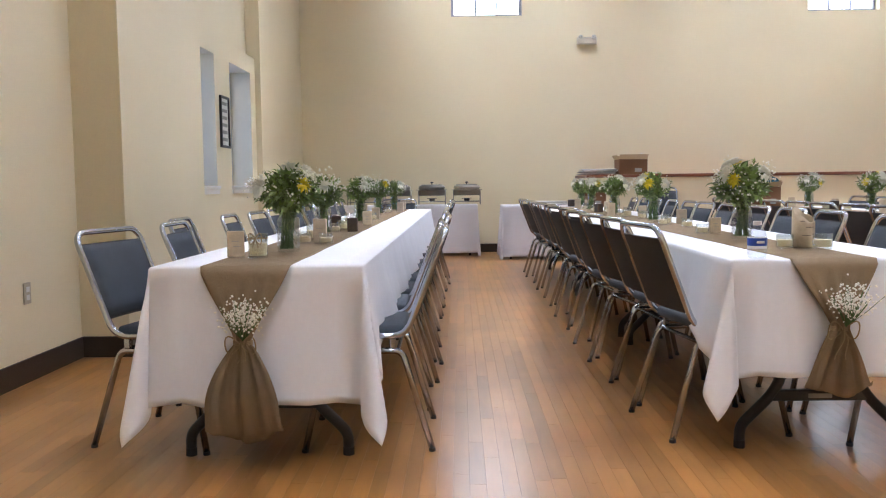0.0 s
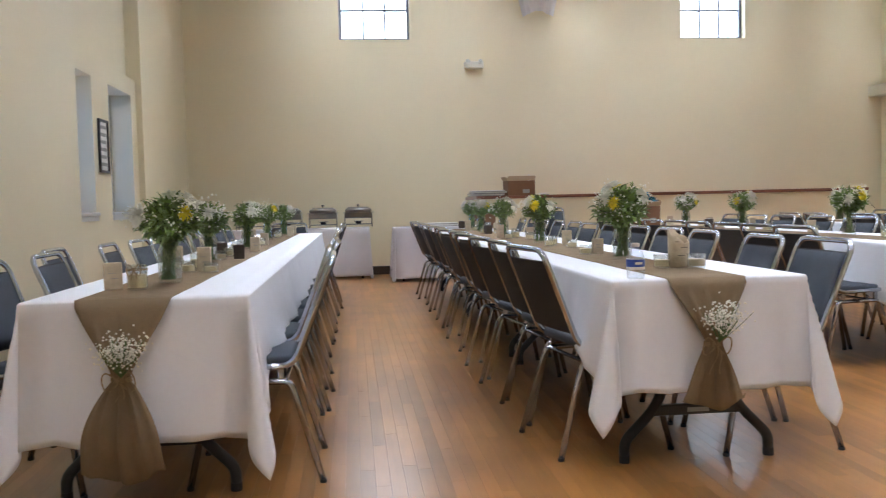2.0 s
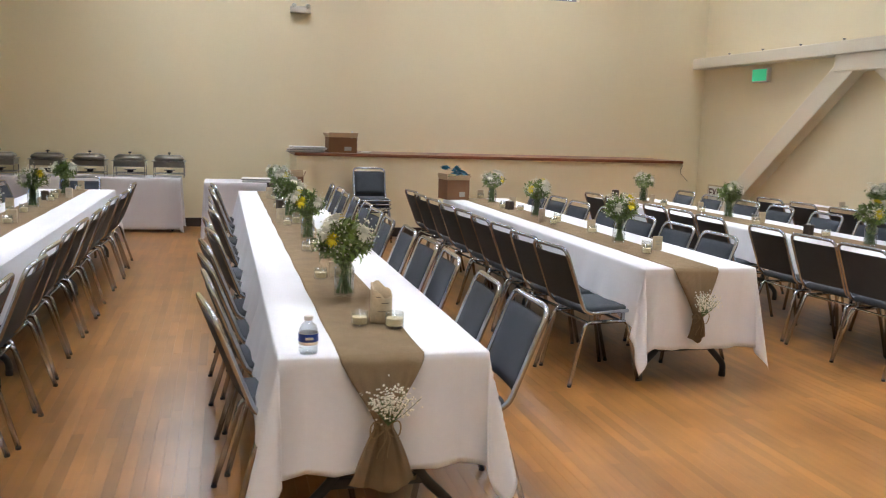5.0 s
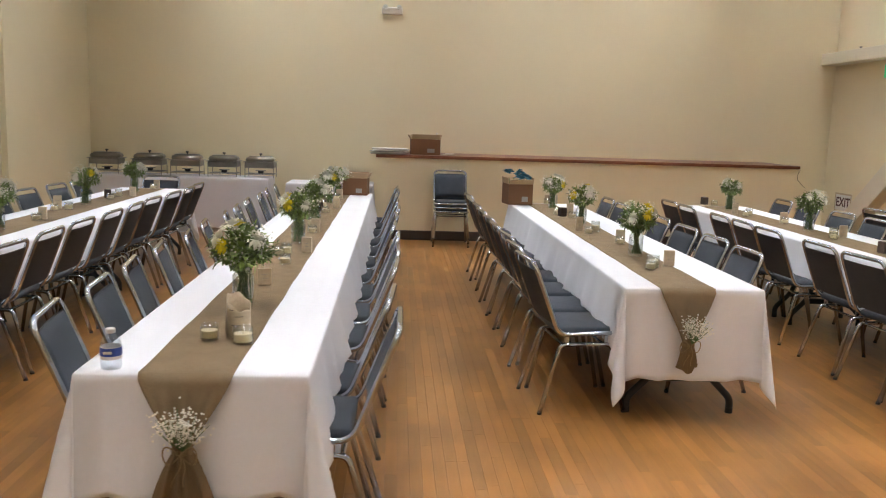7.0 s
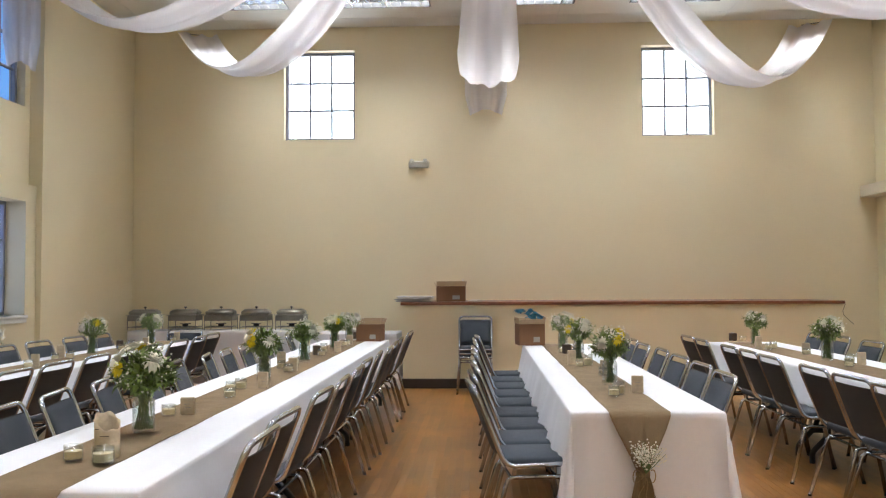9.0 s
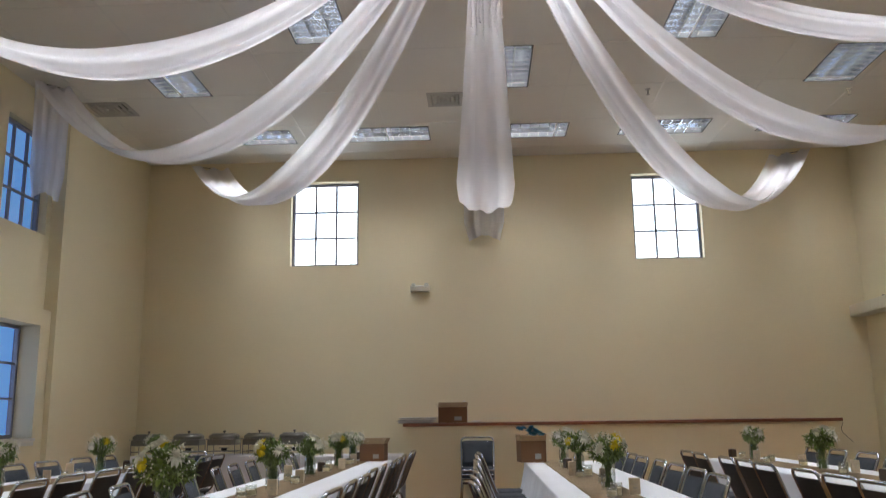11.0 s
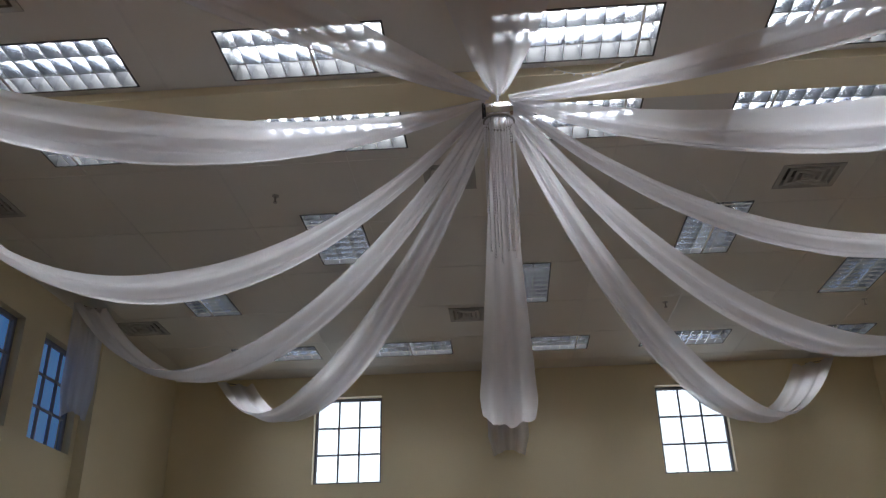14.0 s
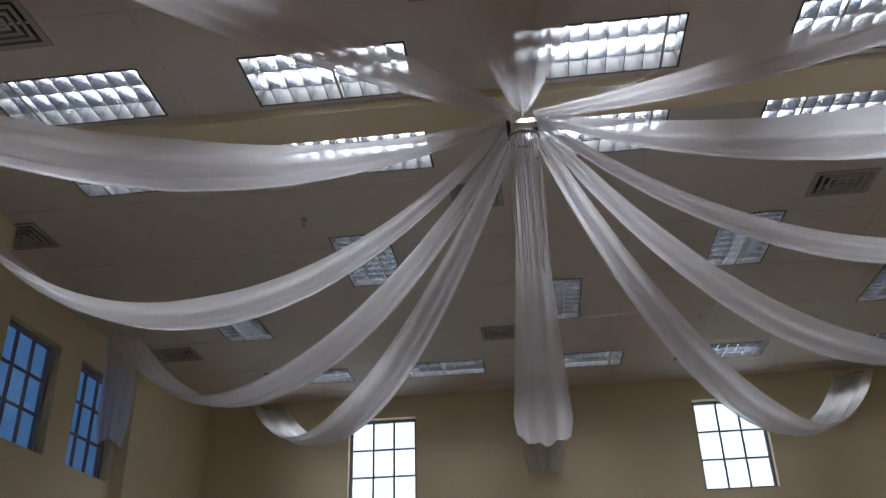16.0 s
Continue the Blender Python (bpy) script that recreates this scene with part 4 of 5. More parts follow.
    for count, name, rr, mat in ((white + 1, "white_flower", 0.054, M_WHITEF), (yellow, "yellow_flower", 0.044, M_YELLOWF)):
        for i in range(count):
            a = -math.pi / 2 + (0.7 if yellow % 2 else -0.7) * (1 if mat == M_YELLOWF else -1) + rnd.uniform(-0.4, 0.4) if i == 0 else rnd.uniform(0, 6.28)
            lift = rnd.uniform(0.05, 0.5) if i == 0 else rnd.uniform(0.3, 1.2)
            n = Vector((math.cos(a) * math.cos(lift), math.sin(a) * math.cos(lift), math.sin(lift)))
            c = Vector((0, 0, hj + 0.075 * size)) + Vector((n.x * 0.112, n.y * 0.112, n.z * 0.10)) * size
            petals = []
            bloom(petals, rnd, rr * rnd.uniform(0.85, 1.15), c, n)
            o = new(name, leaf_mesh(name, petals, mat))
            o.parent = t
    for n_, items, mat in (("foliage", g1, M_LEAF), ("eucalyptus", g2, M_LEAF2)):
        o = new(n_, leaf_mesh(n_, items, mat))
        o.parent, o["kind"] = t, "stuff"
    o = new("filler_blossom", blobs("filler_blossom", buds, rnd, 0.0035, 0.0075, M_WHITEF))
    o.parent, o["kind"] = t, "stuff"
    return t


def candle_jar(m, r=0.036, h=0.075, twine=False):
    t = thing("candle_jar", m, "small glass jar with an ivory candle", "candle", "candle jars")
    part("jar", lathe(bmesh.new(), [(0, 0.0), (r, 0.0), (r * 1.02, 0.006), (r * 1.02, h), (r * 0.94, h), (r * 0.94, 0.008), (0, 0.007)], 18), M_JAR, t, smooth=True)
    part("wax", lathe(bmesh.new(), [(0, 0.009), (r * 0.91, 0.009), (r * 0.91, h * 0.62), (r * 0.3, h * 0.60), (0, h * 0.60)], 18), M_WAX, t, "ivory wax")
    if twine:
        part("twine", tube(bmesh.new(), [(r * 1.06 * math.cos(a), r * 1.06 * math.sin(a), h * 0.82) for a in [i * math.tau / 14 for i in range(14)]], 0.0022, 5, closed=True), M_TWINE, t, "jute twine")
        bm = bmesh.new()
        for sx in (-1, 1):
            tube(bm, [(sx * 0.026 * math.sin(q * 3.14), -r * 1.06 - 0.006, h * 0.82 + 0.022 * math.sin(q * 6.28)) for q in [i / 12 for i in range(13)]], 0.0022, 5)
            tube(bm, [(0, -r * 1.06 - 0.004, h * 0.82), (sx * 0.012, -r * 1.06 - 0.006, h * 0.45)], 0.0020, 5)
        part("bow", bm, M_TWINE, t, "jute twine bow")
    part("wick", tube(bmesh.new(), [(0, 0, h * 0.59), (0.001, 0.001, h * 0.72)], 0.0012, 5), M_RUBBER, t)
    return t


def card_block(m, h=0.13, mat=None, label="pale birch-bark table card standing upright"):
    t = thing("table_card", m, label, "table card", "table cards")
    part("card", boxed(-0.034, 0.034, -0.009, 0.009, 0, h, bev=0.004), mat or M_KRAFT, t)
    bm = bmesh.new()
    for k, (u0, u1) in enumerate(((-0.016, 0.012), (-0.010, 0.019))):
        box(bm, u0, u1, -0.0105, -0.0092, h * (0.60 - 0.2 * k), h * (0.60 - 0.2 * k) + 0.002)
    part("printed_bars", bm, M_GREY, t)
    return t


def small_block(m):
    t = thing("wooden_block", m, "small dark stained wooden block on the runner", "block", "dark blocks")
    part("body", boxed(-0.032, 0.032, -0.032, 0.032, 0, 0.085, bev=0.005), M_DARKWOOD, t)
    part("top_candle", lathe(bmesh.new(), [(0, 0.0852), (0.018, 0.0852), (0.018, 0.092), (0, 0.092)], 14), M_LID, t)
    return t


ROWSTABLES = {
    "a": (-0.885, -0.11, 2.875, 10.15, 3),
    "b": (1.25, 2.018, 2.935, 10.2, 3),
    "c": (3.56, 4.326, 4.615, 9.49, 2),
    "d": (5.58, 6.345, 4.55, 9.75, 2),
    "e": (7.52, 8.28, 6.3, 9.2, 1),
}
for k, (key, (x0, x1, y0, y1, n)) in enumerate(ROWSTABLES.items()):
    for i in range(n):
        folding_table(x0, x1, y0 + (y1 - y0) * i / n, y0 + (y1 - y0) * (i + 1) / n)
    cloth("tablecloth", x0, x1, y0, y1, TOP + 0.004, 0.40, 0.425 if key == "b" else 0.50, "white polyester tablecloth hanging over a long row of tables", 0.265, k + 3)
runner(-0.535, 0.33, 2.875, 10.1, 0.265, 0.60, 0.27, 1)
runner(1.615, 0.315, 2.935, 10.15, 0.24, 0.47, 0.24, 2, 0.15)
runner(3.90, 0.31, 4.615, 9.45, 0.29, 0.43, 0.12, 3, 0.3)
runner(5.95, 0.31, 4.55, 9.7, 0.28, 0.45, 0.13, 4, 0.3)
runner(7.9, 0.31, 6.3, 9.15, 0.28, 0.45, 0.13, 5, 0.3)

Z = TOP + 0.0118
FLOWERS = [(-0.49, 3.44, 2, 1, 1.1), (-0.55, 4.75, 2, 0, 0.95), (-0.52, 6.3, 2, 0, 1.0), (-0.55, 8.1, 1, 1, 1.0), (-0.5, 9.4, 2, 0, 0.95),
           (1.62, 3.96, 4, 2, 1.12), (1.64, 5.94, 1, 2, 1.0), (1.62, 7.35, 2, 0, 0.95), (1.63, 8.75, 2, 1, 0.95), (1.65, 9.6, 2, 0, 0.9),
           (3.92, 5.72, 1, 3, 1.0), (3.92, 7.44, 1, 2, 1.0), (3.92, 8.8, 2, 1, 0.95),
           (5.92, 5.45, 1, 2, 1.0), (5.96, 7.42, 3, 0, 1.0), (5.93, 9.15, 1, 0, 0.95), (7.9, 7.6, 2, 1, 0.95)]
for k, (x, y, w, ye, s) in enumerate(FLOWERS):
    bouquet(pose(x, y, Z, 0, 0, 7 * (k % 5) - 14), w, ye, s, 100 + k)
    if k in (0, 5):
        continue
    sgn = 1 if k % 2 else -1
    card_block(pose(x - 0.10 * sgn, y - 0.40, Z, 0, 0, 12 * sgn + 5 * (k % 3)), 0.10 + 0.015 * (k % 2))
    candle_jar(pose(x + 0.02 * sgn, y - 0.47, Z), 0.035, 0.07 + 0.01 * (k % 3))
    candle_jar(pose(x - 0.06, y - 0.55 - 0.03 * (k % 2), Z), 0.032, 0.06)
    candle_jar(pose(x + 0.04, y + 0.55, Z), 0.036, 0.06)
    if k % 2 == 0:
        card_block(pose(x + 0.06, y + 0.62, Z, 0, 0, -8), 0.10)
    else:
        small_block(pose(x - 0.03, y + 0.68, Z, 0, 0, 20))
candle_jar(pose(-0.555, 3.16, Z), 0.038, 0.095, True)
card_block(pose(-0.655, 3.20, Z, 0, 0, 18), 0.105)
card_block(pose(-0.45, 4.02, Z, 0, 0, -6), 0.12)
candle_jar(pose(-0.52, 3.98, Z), 0.034, 0.06)
candle_jar(pose(-0.41, 3.95, Z), 0.034, 0.05)
small_block(pose(-0.42, 5.05, Z, 0, 0, 8))
candle_jar(pose(-0.52, 5.0, Z), 0.034, 0.055)
candle_jar(pose(1.56, 4.42, Z), 0.034, 0.055)
card_block(pose(1.64, 4.46, Z, 0, 0, 12), 0.085)
candle_jar(pose(1.66, 5.1, Z), 0.034, 0.055)

wb = thing("water_bottle", pose(1.355, 2.985, TOP + 0.0052), "small clear plastic water bottle with a blue band label", "bottle")
part("bottle", lathe(bmesh.new(), [(0, 0.004), (0.030, 0), (0.034, 0.008), (0.034, 0.034), (0.032, 0.038), (0.034, 0.042), (0.034, 0.078), (0.032, 0.083), (0.033, 0.088), (0.027, 0.104), (0.0145, 0.114), (0.0135, 0.122), (0, 0.122)], 22), M_WATER, wb, smooth=True)
part("label", lathe(bmesh.new(), [(0.0345, 0.036), (0.0350, 0.037), (0.0350, 0.077), (0.0345, 0.078)], 22), M_PAPER, wb, "white label")
part("band", lathe(bmesh.new(), [(0.0351, 0.047), (0.0355, 0.048), (0.0355, 0.075), (0.0351, 0.076)], 22), M_BLUE, wb, "blue band")
part("print_bar", boxed(-0.014, 0.014, -0.0375, -0.0355, 0.057, 0.066), M_PAPER, wb, "white printed bar")
part("cap", lathe(bmesh.new(), [(0.0155, 0.1225), (0.016, 0.124), (0.016, 0.136), (0.0145, 0.138), (0, 0.138)], 18), M_TRIM, wb, "white cap")


def paper_wrap(m):
    """A holder rolled from birch-printed paper, its rim cut on a slant."""
    t = thing("paper_candle_wrap", m, "tall rolled birch-pattern paper wrap standing among candles", "paper wrap", "paper wraps")
    bm = bmesh.new()
    rings = []
    for z in (0, 0.05, 0.10, 1.0):
        rings.append([bm.verts.new((0.046 * math.cos(a), 0.046 * math.sin(a), z if z < 1 else 0.135 + 0.03 * math.sin(a - 0.6) + 0.006 * math.sin(5 * a))) for a in [k * math.tau / 24 for k in range(25)]])
    for a, b in zip(rings, rings[1:]):
        for k in range(24):
            bm.faces.new((a[k], a[k + 1], b[k + 1], b[k]))
    o = part("sleeve", bm, M_KRAFT, t, smooth=True)
    sol = o.modifiers.new("thick", "SOLIDIFY")
    sol.thickness = 0.002
    for z, a0, a1 in ((0.05, -2.2, -1.5), (0.085, -1.9, -1.2), (0.11, -2.4, -2.0)):
        bm = bmesh.new()
        tube(bm, [(0.0475 * math.cos(a0 + (a1 - a0) * k / 6), 0.0475 * math.sin(a0 + (a1 - a0) * k / 6), z) for k in range(7)], 0.0016, 4)
        part("bark_mark", bm, M_DARKWOOD, t, "dark bark streak")
    return t


paper_wrap(pose(1.70, 3.42, Z, 0, 0, 10))
candle_jar(pose(1.735, 3.31, Z), 0.038, 0.062)
candle_jar(pose(1.60, 3.36, Z), 0.034, 0.058)


# ---- chairs ----
def chair():
    t = thing("stacking_chair", pose(0, 0, 0), "chrome-framed stacking chair with blue-grey padded seat and back", "chair", "chairs along the tables")
    bm = bmesh.new()
    tube(bm, rounded([(-0.212, 0.236, 0.462), (-0.212, -0.150, 0.450), (-0.217, -0.312, 0.862), (0.217, -0.312, 0.862), (0.212, -0.150, 0.450), (0.212, 0.236, 0.462), (0, 0.248, 0.462)], 0.065, 6), 0.0125, 8)
    tube(bm, rounded([(-0.212, 0.236, 0.462), (-0.18, 0.248, 0.462), (0.0, 0.248, 0.462)], 0.02, 2), 0.0125, 8)
    part("frame", bm, M_CHROME, t, "bent chrome tube frame", smooth=True)
    for sx in (-1, 1):
        for sy in (1, -1):
            leg = part("leg", tube(bmesh.new(), rounded([(sx * 0.198, 0.012 if sy > 0 else 0.0115, 0.392), (sx * 0.199, 0.165 if sy > 0 else -0.135, 0.392), (sx * 0.230, sy * 0.247, 0.012)], 0.035, 4), 0.0128, 8), M_CHROME, t, "chrome tube leg", smooth=True)
            part("foot", lathe(bmesh.new(), [(0, 0), (0.0138, 0), (0.0134, 0.013), (0, 0.013)], 10, (sx * 0.231, sy * 0.248, 0)), M_RUBBER, leg, "black rubber foot")
        for yy in (-0.10, 0.13):
            part("bracket", boxed(sx * 0.200 - 0.008, sx * 0.200 + 0.008, yy - 0.012, yy + 0.012, 0.402, 0.446, bev=0.002), M_CHROME, t)
    for yy in (-0.04, 0.04):
        part("crossbar", tube(bmesh.new(), [(-0.19, yy * 3, 0.392), (0.19, yy * 3, 0.392)], 0.009, 8), M_CHROME, t)
    bm = boxed(-0.197, 0.197, -0.150, 0.234, 0.444, 0.488, bev=0.016)
    for v in bm.verts:
        if v.co.z > 0.48:
            v.co.z += 0.010 * (1 - (v.co.x / 0.2) ** 2)
    part("seat", bm, M_PAD, t, "blue-grey padded seat", smooth=True)
    # back pad: slightly dished, leaning with the frame
    bm = bmesh.new()
    nx, nz = 10, 8
    lean = 0.165 / 0.437
    for side in (0, 1):
        g = []
        for i in range(nx + 1):
            col = []
            for j in range(nz + 1):
                u, v = i / nx * 2 - 1, j / nz
                z = 0.525 + 0.285 * v
                edge = max(abs(u), abs(2 * v - 1)) ** 6
                y = -0.150 - (z - 0.435) * lean - 0.012 * (1 - u * u)
                y += (0.020 * (1 - 0.8 * edge)) if side else 0.0
                col.append(bm.verts.new((u * (0.196 + 0.006 * v) * (1 - 0.0 * edge), y, z)))
            g.append(col)
        for i in range(nx):
            for j in range(nz):
                q = (g[i][j], g[i + 1][j], g[i + 1][j + 1], g[i][j + 1])
                bm.faces.new(q if not side else q[::-1])
        if side == 0:
            first = g
    rim = lambda g: [g[i][0] for i in range(nx)] + [g[nx][j] for j in range(nz)] + [g[i][nz] for i in range(nx, 0, -1)] + [g[0][j] for j in range(nz, 0, -1)]
    ra, rb = rim(first), rim(g)
    for k in range(len(ra)):
        j = (k + 1) % len(ra)
        bm.faces.new((ra[j], ra[k], rb[k], rb[j]))
    part("backrest", bm, M_PAD, t, "blue-grey padded backrest", smooth=True)
    bm = bmesh.new()
    for i in range(nx + 1):
        for j in range(nz + 1):
            u, v = i / nx * 2 - 1, j / nz
            z = 0.515 + 0.300 * v
            bm.verts.new((u * 0.200, -0.154 - (z - 0.435) * lean - 0.012 * (1 - u * u), z))
    bm.verts.ensure_lookup_table()
    for i in range(nx):
        for j in range(nz):
            a = i * (nz + 1) + j
            bm.faces.new([bm.verts[q] for q in (a, a + 1, a + nz + 2, a + nz + 1)])
    ob = part("back_cover", bm, M_BACKSHELL, t, "dark grey back cover")
    sol = ob.modifiers.new("thick", "SOLIDIFY")
    sol.thickness, sol.offset = 0.005, 0
    return t


first = chair()
first.matrix_basis = pose(-0.94, 3.30, 0, 0, 0, -102)
rnd = random.Random(5)
SEATS = []
for x, y in ((-0.87, 4.0), (-1.02, 4.50), (-0.87, 5.10), (-0.87, 5.69), (-0.9, 6.4), (-0.87, 7.0), (-0.87, 7.7), (-0.87, 8.3), (-0.87, 9.0), (-0.87, 9.6)):
    SEATS.append((x, y, -90))
SEATS.append((-0.55, 10.22, 180))
for y in (3.28, 3.86, 4.42, 4.97, 5.55, 6.1, 6.68, 7.25, 7.8, 8.4, 9.0, 9.55):
    SEATS.append((-0.14, y, 90))
for y in (3.42, 3.95, 4.50, 5.05, 5.62, 6.2, 6.78, 7.3, 7.9, 8.45, 9.05, 9.6):
    SEATS.append((1.28, y, -90))
for y in (3.32, 3.80, 4.55, 5.10, 5.72, 6.3, 6.9, 7.5, 8.1, 8.7, 9.3, 9.85):
    SEATS.append((2.0, y, 90))
for y in (4.94, 5.42, 5.92, 6.42, 6.92, 7.45, 8.0, 8.5, 9.05):
    SEATS.append((3.36, y, -90))
for y in (5.35, 5.95, 6.55, 7.2, 7.8, 8.4, 9.0):
    SEATS.append((4.24, y, 90))
for y in (4.72, 5.22, 5.78, 6.55, 7.05, 7.55, 8.4, 8.95):
    SEATS.append((5.50, y, -90))
for y in (4.9, 5.5, 6.2, 6.8, 7.5, 8.1, 8.8, 9.4):
    SEATS.append((6.33, y, 90))
for y in (6.7, 7.3, 7.9, 8.5):
    SEATS.append((7.5, y, -90))
for x, y, a in SEATS:
    a += 7 if a < 0 and 1 < x < 1.5 else 4 if a < 0 and x > 1 else 0
    copy_thing(first, pose(x + rnd.uniform(-0.02, 0.02), y + rnd.uniform(-0.015, 0.015), 0, 0, 0, a + rnd.uniform(-3.5, 3.5)))
for k in range(3):
    c = copy_thing(first, pose(3.03, KY - 0.38 - 0.01 * k, 0.052 * k, 0, 0, 180))
    tagged(c, "chrome stacking chair in a stack against the low wall", group="stacked chairs")

# ---- serving tables and what stands on them ----
for x0, x1, y0, y1, k in ((-1.95, 0.50, 12.2, 12.8, 31), (0.84, 1.98, 11.5, 12.2, 32)):
    t = thing("serving_table", pose((x0 + x1) / 2, (y0 + y1) / 2, 0), "folding serving table covered to the floor", "table", "serving tables")
    w, d = (x1 - x0) / 2 - 0.01, (y1 - y0) / 2 - 0.01
    part("tabletop", boxed(-w, w, -d, d, TOP - 0.045, TOP - 0.004, bev=0.01), M_PLASTIC, t)
    for sx in (-1, 1):
        for sy in (-1, 1):
            part("leg", tube(bmesh.new(), [(sx * (w - 0.1), sy * (d - 0.08), 0), (sx * (w - 0.1), sy * (d - 0.08), TOP - 0.046)], 0.016, 8), M_BLACK, t)
    cloth("serving_cloth", x0, x1, y0, y1, TOP + 0.004, 0.62, 0.70, "grey-white cloth hanging to the floor over a serving table", None, k, 0.35, M_SERVE)


def chafing_dish(x, y):
    t = thing("chafing_dish", pose(x, y, TOP + 0.0055), "stainless steel chafing dish with closed lid on a stand", "chafing dish", "chafing dishes")
    bm = bmesh.new()
    for sx in (-1, 1):
        for sy in (-1, 1):
            tube(bm, [(sx * 0.20, sy * 0.15, 0), (sx * 0.20, sy * 0.15, 0.19)], 0.006, 6)
    for z in (0.045, 0.185):
        tube(bm, [(-0.20, -0.15, z), (0.20, -0.15, z), (0.20, 0.15, z), (-0.20, 0.15, z)], 0.005, 6, closed=True)
    part("stand", bm, M_STEEL, t)
    part("pan", boxed(-0.205, 0.205, -0.155, 0.155, 0.135, 0.215, bev=0.012), M_STEEL, t)
    part("rim", boxed(-0.225, 0.225, -0.17, 0.17, 0.2155, 0.223, bev=0.003), M_STEEL, t)
    bm = boxed(-0.21, 0.21, -0.16, 0.16, 0.2235, 0.30)
    for v in bm.verts:
        if v.co.z > 0.29:
            v.co.x *= 0.82
            v.co.y *= 0.78
    bmesh.ops.bevel(bm, geom=bm.edges[:], offset=0.022, segments=3, affect="EDGES")
    lid = part("lid", bm, M_STEEL, t, "domed steel lid", smooth=True)
    part("knob", lathe(bmesh.new(), [(0, 0.297), (0.008, 0.297), (0.007, 0.318), (0.020, 0.322), (0.024, 0.332), (0.014, 0.340), (0, 0.341)], 12), M_BLACK, lid, "black lid knob")
    part("burner", lathe(bmesh.new(), [(0, 0.050), (0.030, 0.050), (0.042, 0.058), (0.042, 0.085), (0.075, 0.088), (0.078, 0.094), (0.02, 0.096), (0, 0.096)], 14), M_BLACK, t, "dark fuel burner in its holder")
    part("burner_rail", boxed(-0.20, 0.20, -0.012, 0.012, 0.042, 0.049), M_STEEL, t)
    return t


for x in (-1.82, -1.22, -0.69, -0.17, 0.35):
    chafing_dish(x, 12.5)


def carton(x, y, z, w, d, h, a, label, seed):
    rnd_ = random.Random(seed)
    t = thing("cardboard_box", pose(x, y, z, 0, 0, a), label, "box", "cardboard boxes")
    bm = bmesh.new()
    w, d = w / 2, d / 2
    e = 0.005
    box(bm, -w, w, -d, d, 0, e)
    box(bm, -w, w, -d, -d + e, e, h)
    box(bm, -w, w, d - e, d, e, h)
    box(bm, -w, -w + e, -d + e, d - e, e, h)
    box(bm, w - e, w, -d + e, d - e, e, h)
    part("body", bm, M_CARD, t)
    for k, (px, py, rz, ln) in enumerate(((0, -d, 0, 2 * w), (0, d, 180, 2 * w), (-w, 0, 270, 2 * d), (w, 0, 90, 2 * d))):
        f = part("flap", boxed(-ln / 2 + 0.004, ln / 2 - 0.004, -min(d, 0.065), 0, -0.003, 0.003), M_CARDIN, t, "open flap, paler inside")
        f.matrix_basis = pose(px, py, h + 0.003, rnd_.uniform(-88, -48), 0, rz)
    part("mark", boxed(w * 0.1, w * 0.6, -d - 0.0025, -d - 0.0005, h * 0.15, h * 0.4), M_GREY, t, "grey printed mark")
    return t


carton(2.69, 11.98, 1.162, 0.40, 0.3, 0.21, 3, "open brown cardboard box on the wooden ledge", 1)
carton(3.62, 9.30, Z, 0.27, 0.27, 0.22, 8, "open cardboard box with blue flowers on a table end", 2)
carton(1.84, 9.95, Z, 0.28, 0.24, 0.19, -5, "open brown cardboard box on a table end", 3)
rb = random.Random(9)
items = []
for k in range(13):
    c = Vector((rb.uniform(-0.13, 0.15), rb.uniform(-0.1, 0.1), 0.27 + rb.uniform(0, 0.08)))
    bloom(items, rb, 0.05, c, Vector((rb.gauss(0, 0.4), rb.gauss(0, 0.4), 1)).normalized())
bf_ = thing("blue_flowers", pose(3.62, 9.30, Z), "blue artificial flowers standing in a box", "flowers")
o = new("petals", leaf_mesh("petals", items, M_BLUEF))
o.parent = bf_
bm = bmesh.new()
for k in range(8):
    tube(bm, [(0.08 * math.cos(k), 0.08 * math.sin(k), 0.008), (0.09 * math.cos(k), 0.09 * math.sin(k), 0.28)], 0.003, 5)
part("greenery", bm, M_STEM, bf_)["kind"] = "stuff"
items = [(Vector((0.1 * math.cos(k * 1.3), 0.1 * math.sin(k * 1.3), 0.24)), Vector((math.cos(k * 1.3), math.sin(k * 1.3), 0.5)), 0.07, 0.03) for k in range(14)]
o = new("leaves", leaf_mesh("leaves", items, M_LEAF))
o.parent = bf_


def paper_pile(x, y, z, w, d, n, seed, label):
    r_ = random.Random(seed)
    t = thing("paper_pile", pose(x, y, z), label, "papers", "paper piles")
    for k in range(n):
        s = part("sheet", boxed(-w / 2, w / 2, -d / 2, d / 2, 0, 0.009, bev=0.002), M_PAPER if k % 3 else M_GREY, t)
        s.matrix_basis = pose(r_.uniform(-0.03, 0.03), r_.uniform(-0.02, 0.02), 0.010 * k, 0, 0, r_.uniform(-9, 9))
    return t


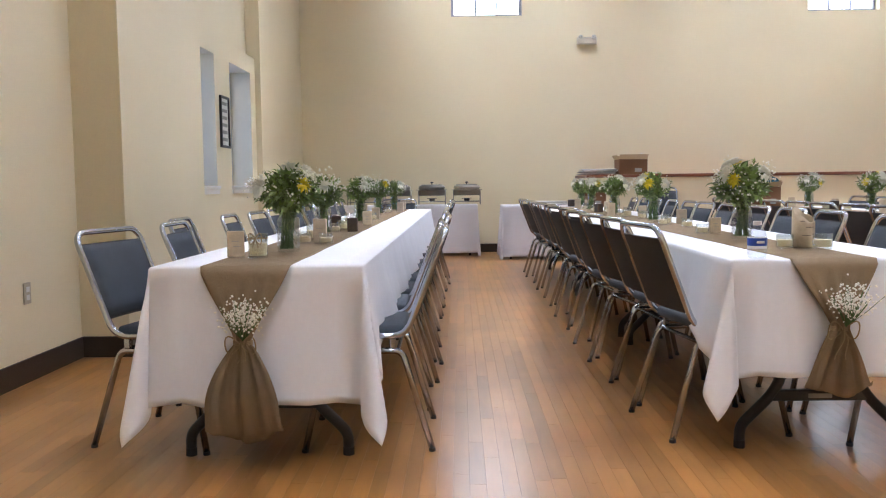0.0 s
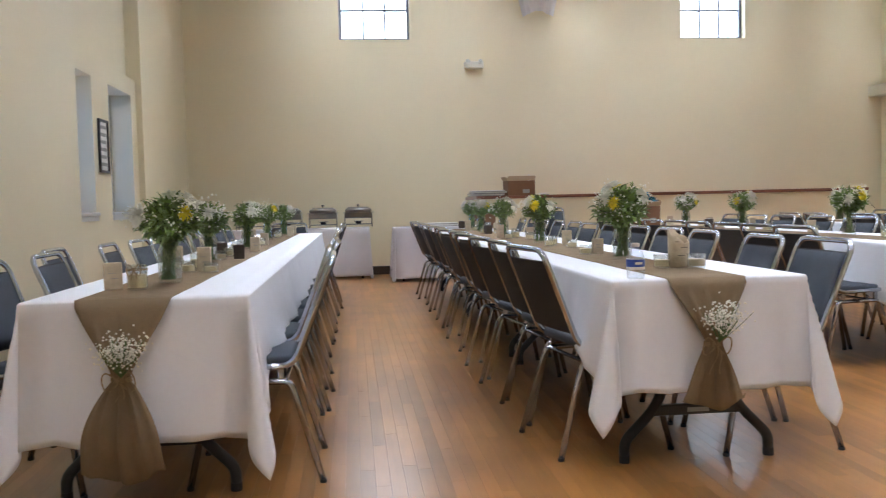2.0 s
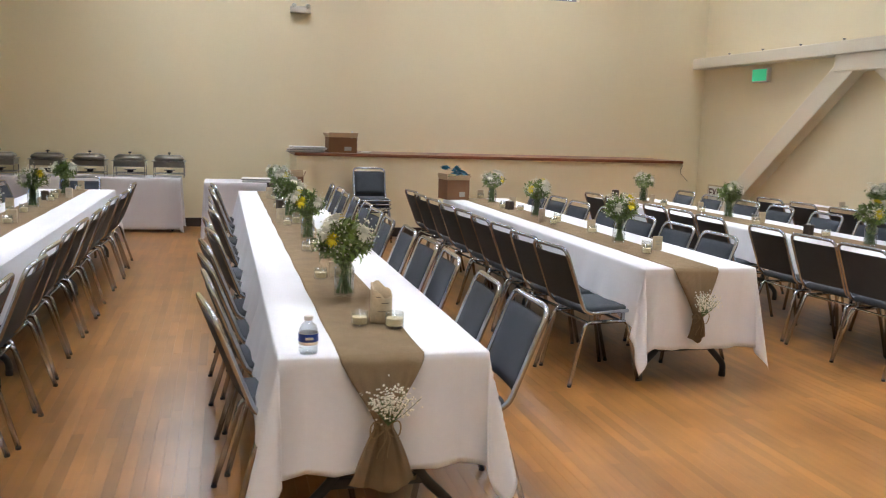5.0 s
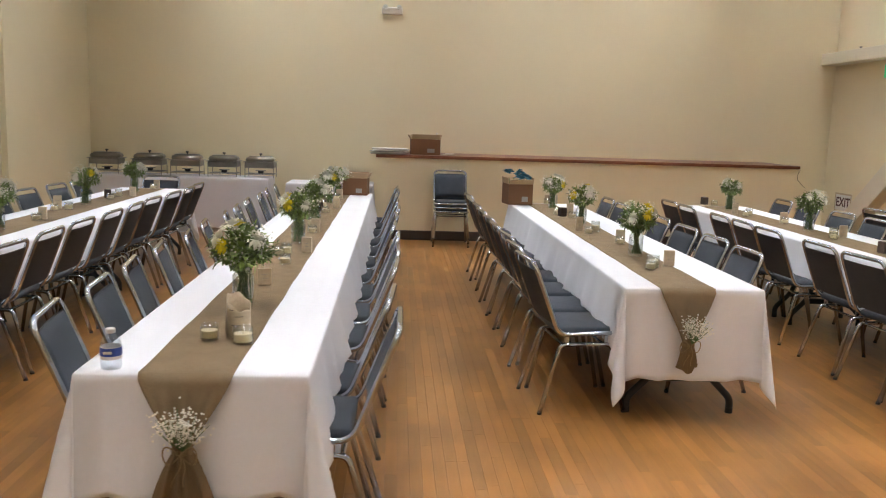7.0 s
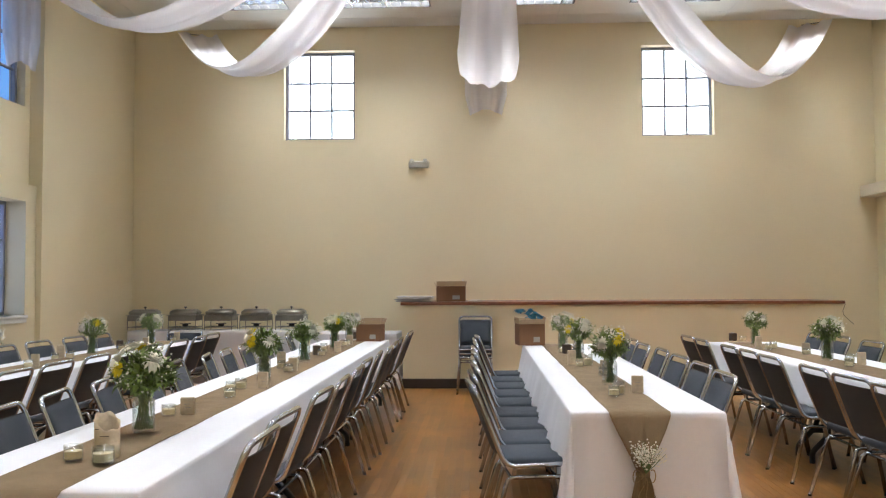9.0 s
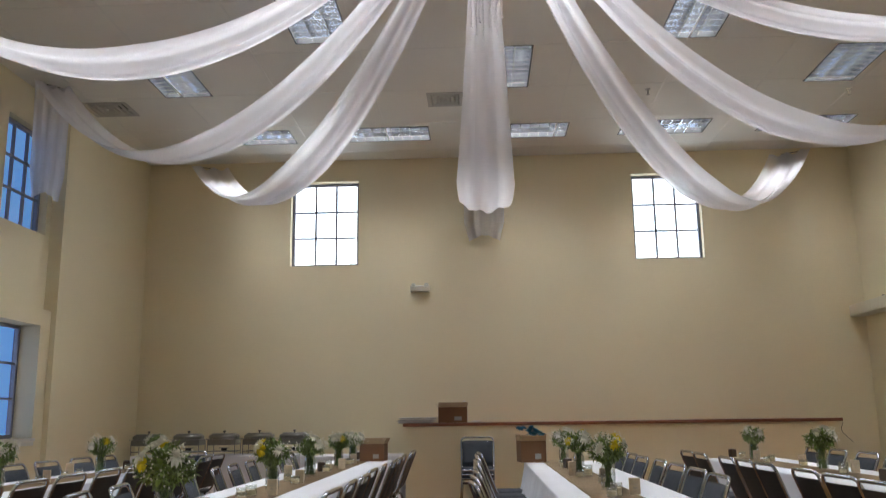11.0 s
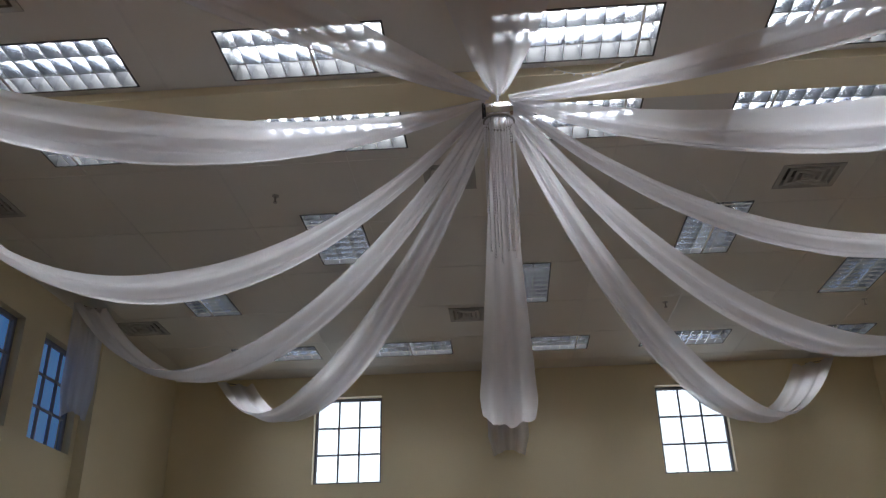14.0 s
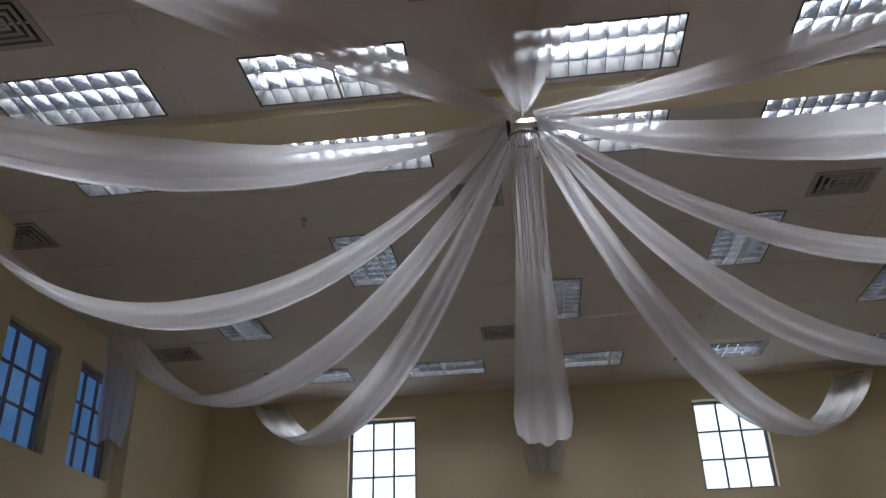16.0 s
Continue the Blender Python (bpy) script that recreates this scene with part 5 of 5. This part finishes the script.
cord = thing("ledge_cord", Matrix.Identity(4), "thin dark cord hanging from the end of the wooden ledge", "cord")
part("cord", tube(bmesh.new(), [(KX1 + 0.045, KY - 0.04, 1.11), (KX1 + 0.02, KY - 0.025, 1.03), (KX1 + 0.03, KY - 0.02, 0.97), (KX1 + 0.10, KY - 0.02, 0.90), (KX1 + 0.16, KY - 0.01, 0.85)], 0.003, 5), M_RUBBER, cord)
for dx, dy, hh, lean in ((0.14, 0.06, 0.30, 5), (0.165, -0.02, 0.27, -4)):
    roll = thing("paper_roll", pose(2.69 + dx, 11.98 + dy, 1.168, 0, lean, 0), "thin white paper roll standing in the open box", "paper roll", "paper rolls")
    part("tube", lathe(bmesh.new(), [(0, 0), (0.012, 0), (0.0125, hh * 0.5), (0.012, hh), (0.007, hh), (0.007, hh - 0.02), (0, hh - 0.02)], 10), M_PAPER, roll)
paper_pile(2.20, 11.88, 1.162, 0.48, 0.30, 8, 1, "loose pile of papers on the wooden ledge")
paper_pile(3.02, 11.85, 1.162, 0.12, 0.1, 3, 2, "small stack of notes on the ledge")
paper_pile(1.55, 11.75, TOP + 0.0056, 0.42, 0.34, 5, 4, "folded newspapers on the covered table")

# ---- floor ----
tagged(part("floor", boxed(XL - 0.5, XR + WT, YB - WT, YF + WT, -0.12, -0.006), M_GAP), "varnished maple strip floor", "floor", kind="structure")
floor = bpy.data.objects["floor"]
rf = random.Random(77)
SW = 0.0572
boards = []
x = XL - 0.2
while x < XR + 0.02:
    y = YB - rf.uniform(0, 0.8)
    while y < YF:
        ln = rf.choice((0.45, 0.6, 0.75, 0.9, 1.1, 1.35)) * rf.uniform(0.9, 1.1)
        y0 = max(y, YB - 0.02)
        y1 = min(y + ln, YF + 0.02)
        if y1 - y0 > 0.02:
            boards.append((x, y0, y1 - y0))
        y += ln
    x += SW
near = [b for b in boards if -0.2 < b[0] < 2.0 and 1.9 < b[1] and b[1] + b[2] < 5.6][:300]
nearset = set(near)


def board_geometry(x, y, ln, dz):
    g, e = 0.0002, 0.0002
    x0, x1, y0, y1 = x + g, x + SW - g, y + g, y + ln - g
    v = [(x0, y0, -0.006), (x1, y0, -0.006), (x1, y1, -0.006), (x0, y1, -0.006), (x0 + e, y0 + e, dz), (x1 - e, y0 + e, dz), (x1 - e, y1 - e, dz), (x0 + e, y1 - e, dz)]
    return v, [(4, 5, 6, 7), (0, 1, 5, 4), (1, 2, 6, 5), (2, 3, 7, 6), (3, 0, 4, 7)]


vs, fs = [], []
for b in boards:
    if b in nearset:
        continue
    v, f = board_geometry(*b, -0.0002 - rf.random() * 0.0002)
    fs += [tuple(i + len(vs) for i in q) for q in f]
    vs += v
me = bpy.data.meshes.new("floor_boards")
me.from_pydata(vs, [], fs)
me.materials.append(M_OAK)
fb = new("floor_boards", me)
fb.parent = floor
fb["kind"] = "stuff"
for x, y, ln in near:
    v, f = board_geometry(x, y, ln, -0.0003)
    me = bpy.data.meshes.new("floor_board")
    me.from_pydata(v, [], f)
    me.materials.append(M_OAKP)
    ob = new("floor_board", me)
    ob.parent = floor

# ---- outside ----
M_SKYF = glow("bright overcast sky", (0.82, 0.92, 1.0), 8.5)
M_SKYL = glow("blue evening sky", (0.14, 0.42, 0.95), 1.5)
tagged(part("sky_backdrop_north", boxed(-1.2, 8.4, YF + 2.0, YF + 2.05, 2.4, 7.2), M_SKYF), "bright white sky beyond the far windows", "backdrop", kind="structure")
tagged(part("sky_backdrop_west", boxed(-14.1, -14.0, -6, 60, -0.3, 26), M_SKYL), "deep blue sky beyond the side windows", "backdrop", kind="structure")
tagged(part("ground", boxed(-400, 400, -400, 400, -0.5, -0.4), material("lawn", (0.07, 0.10, 0.04), 0.9, vary=0.2, scale=0.5)), "plain lawn round the building", "ground", kind="structure")
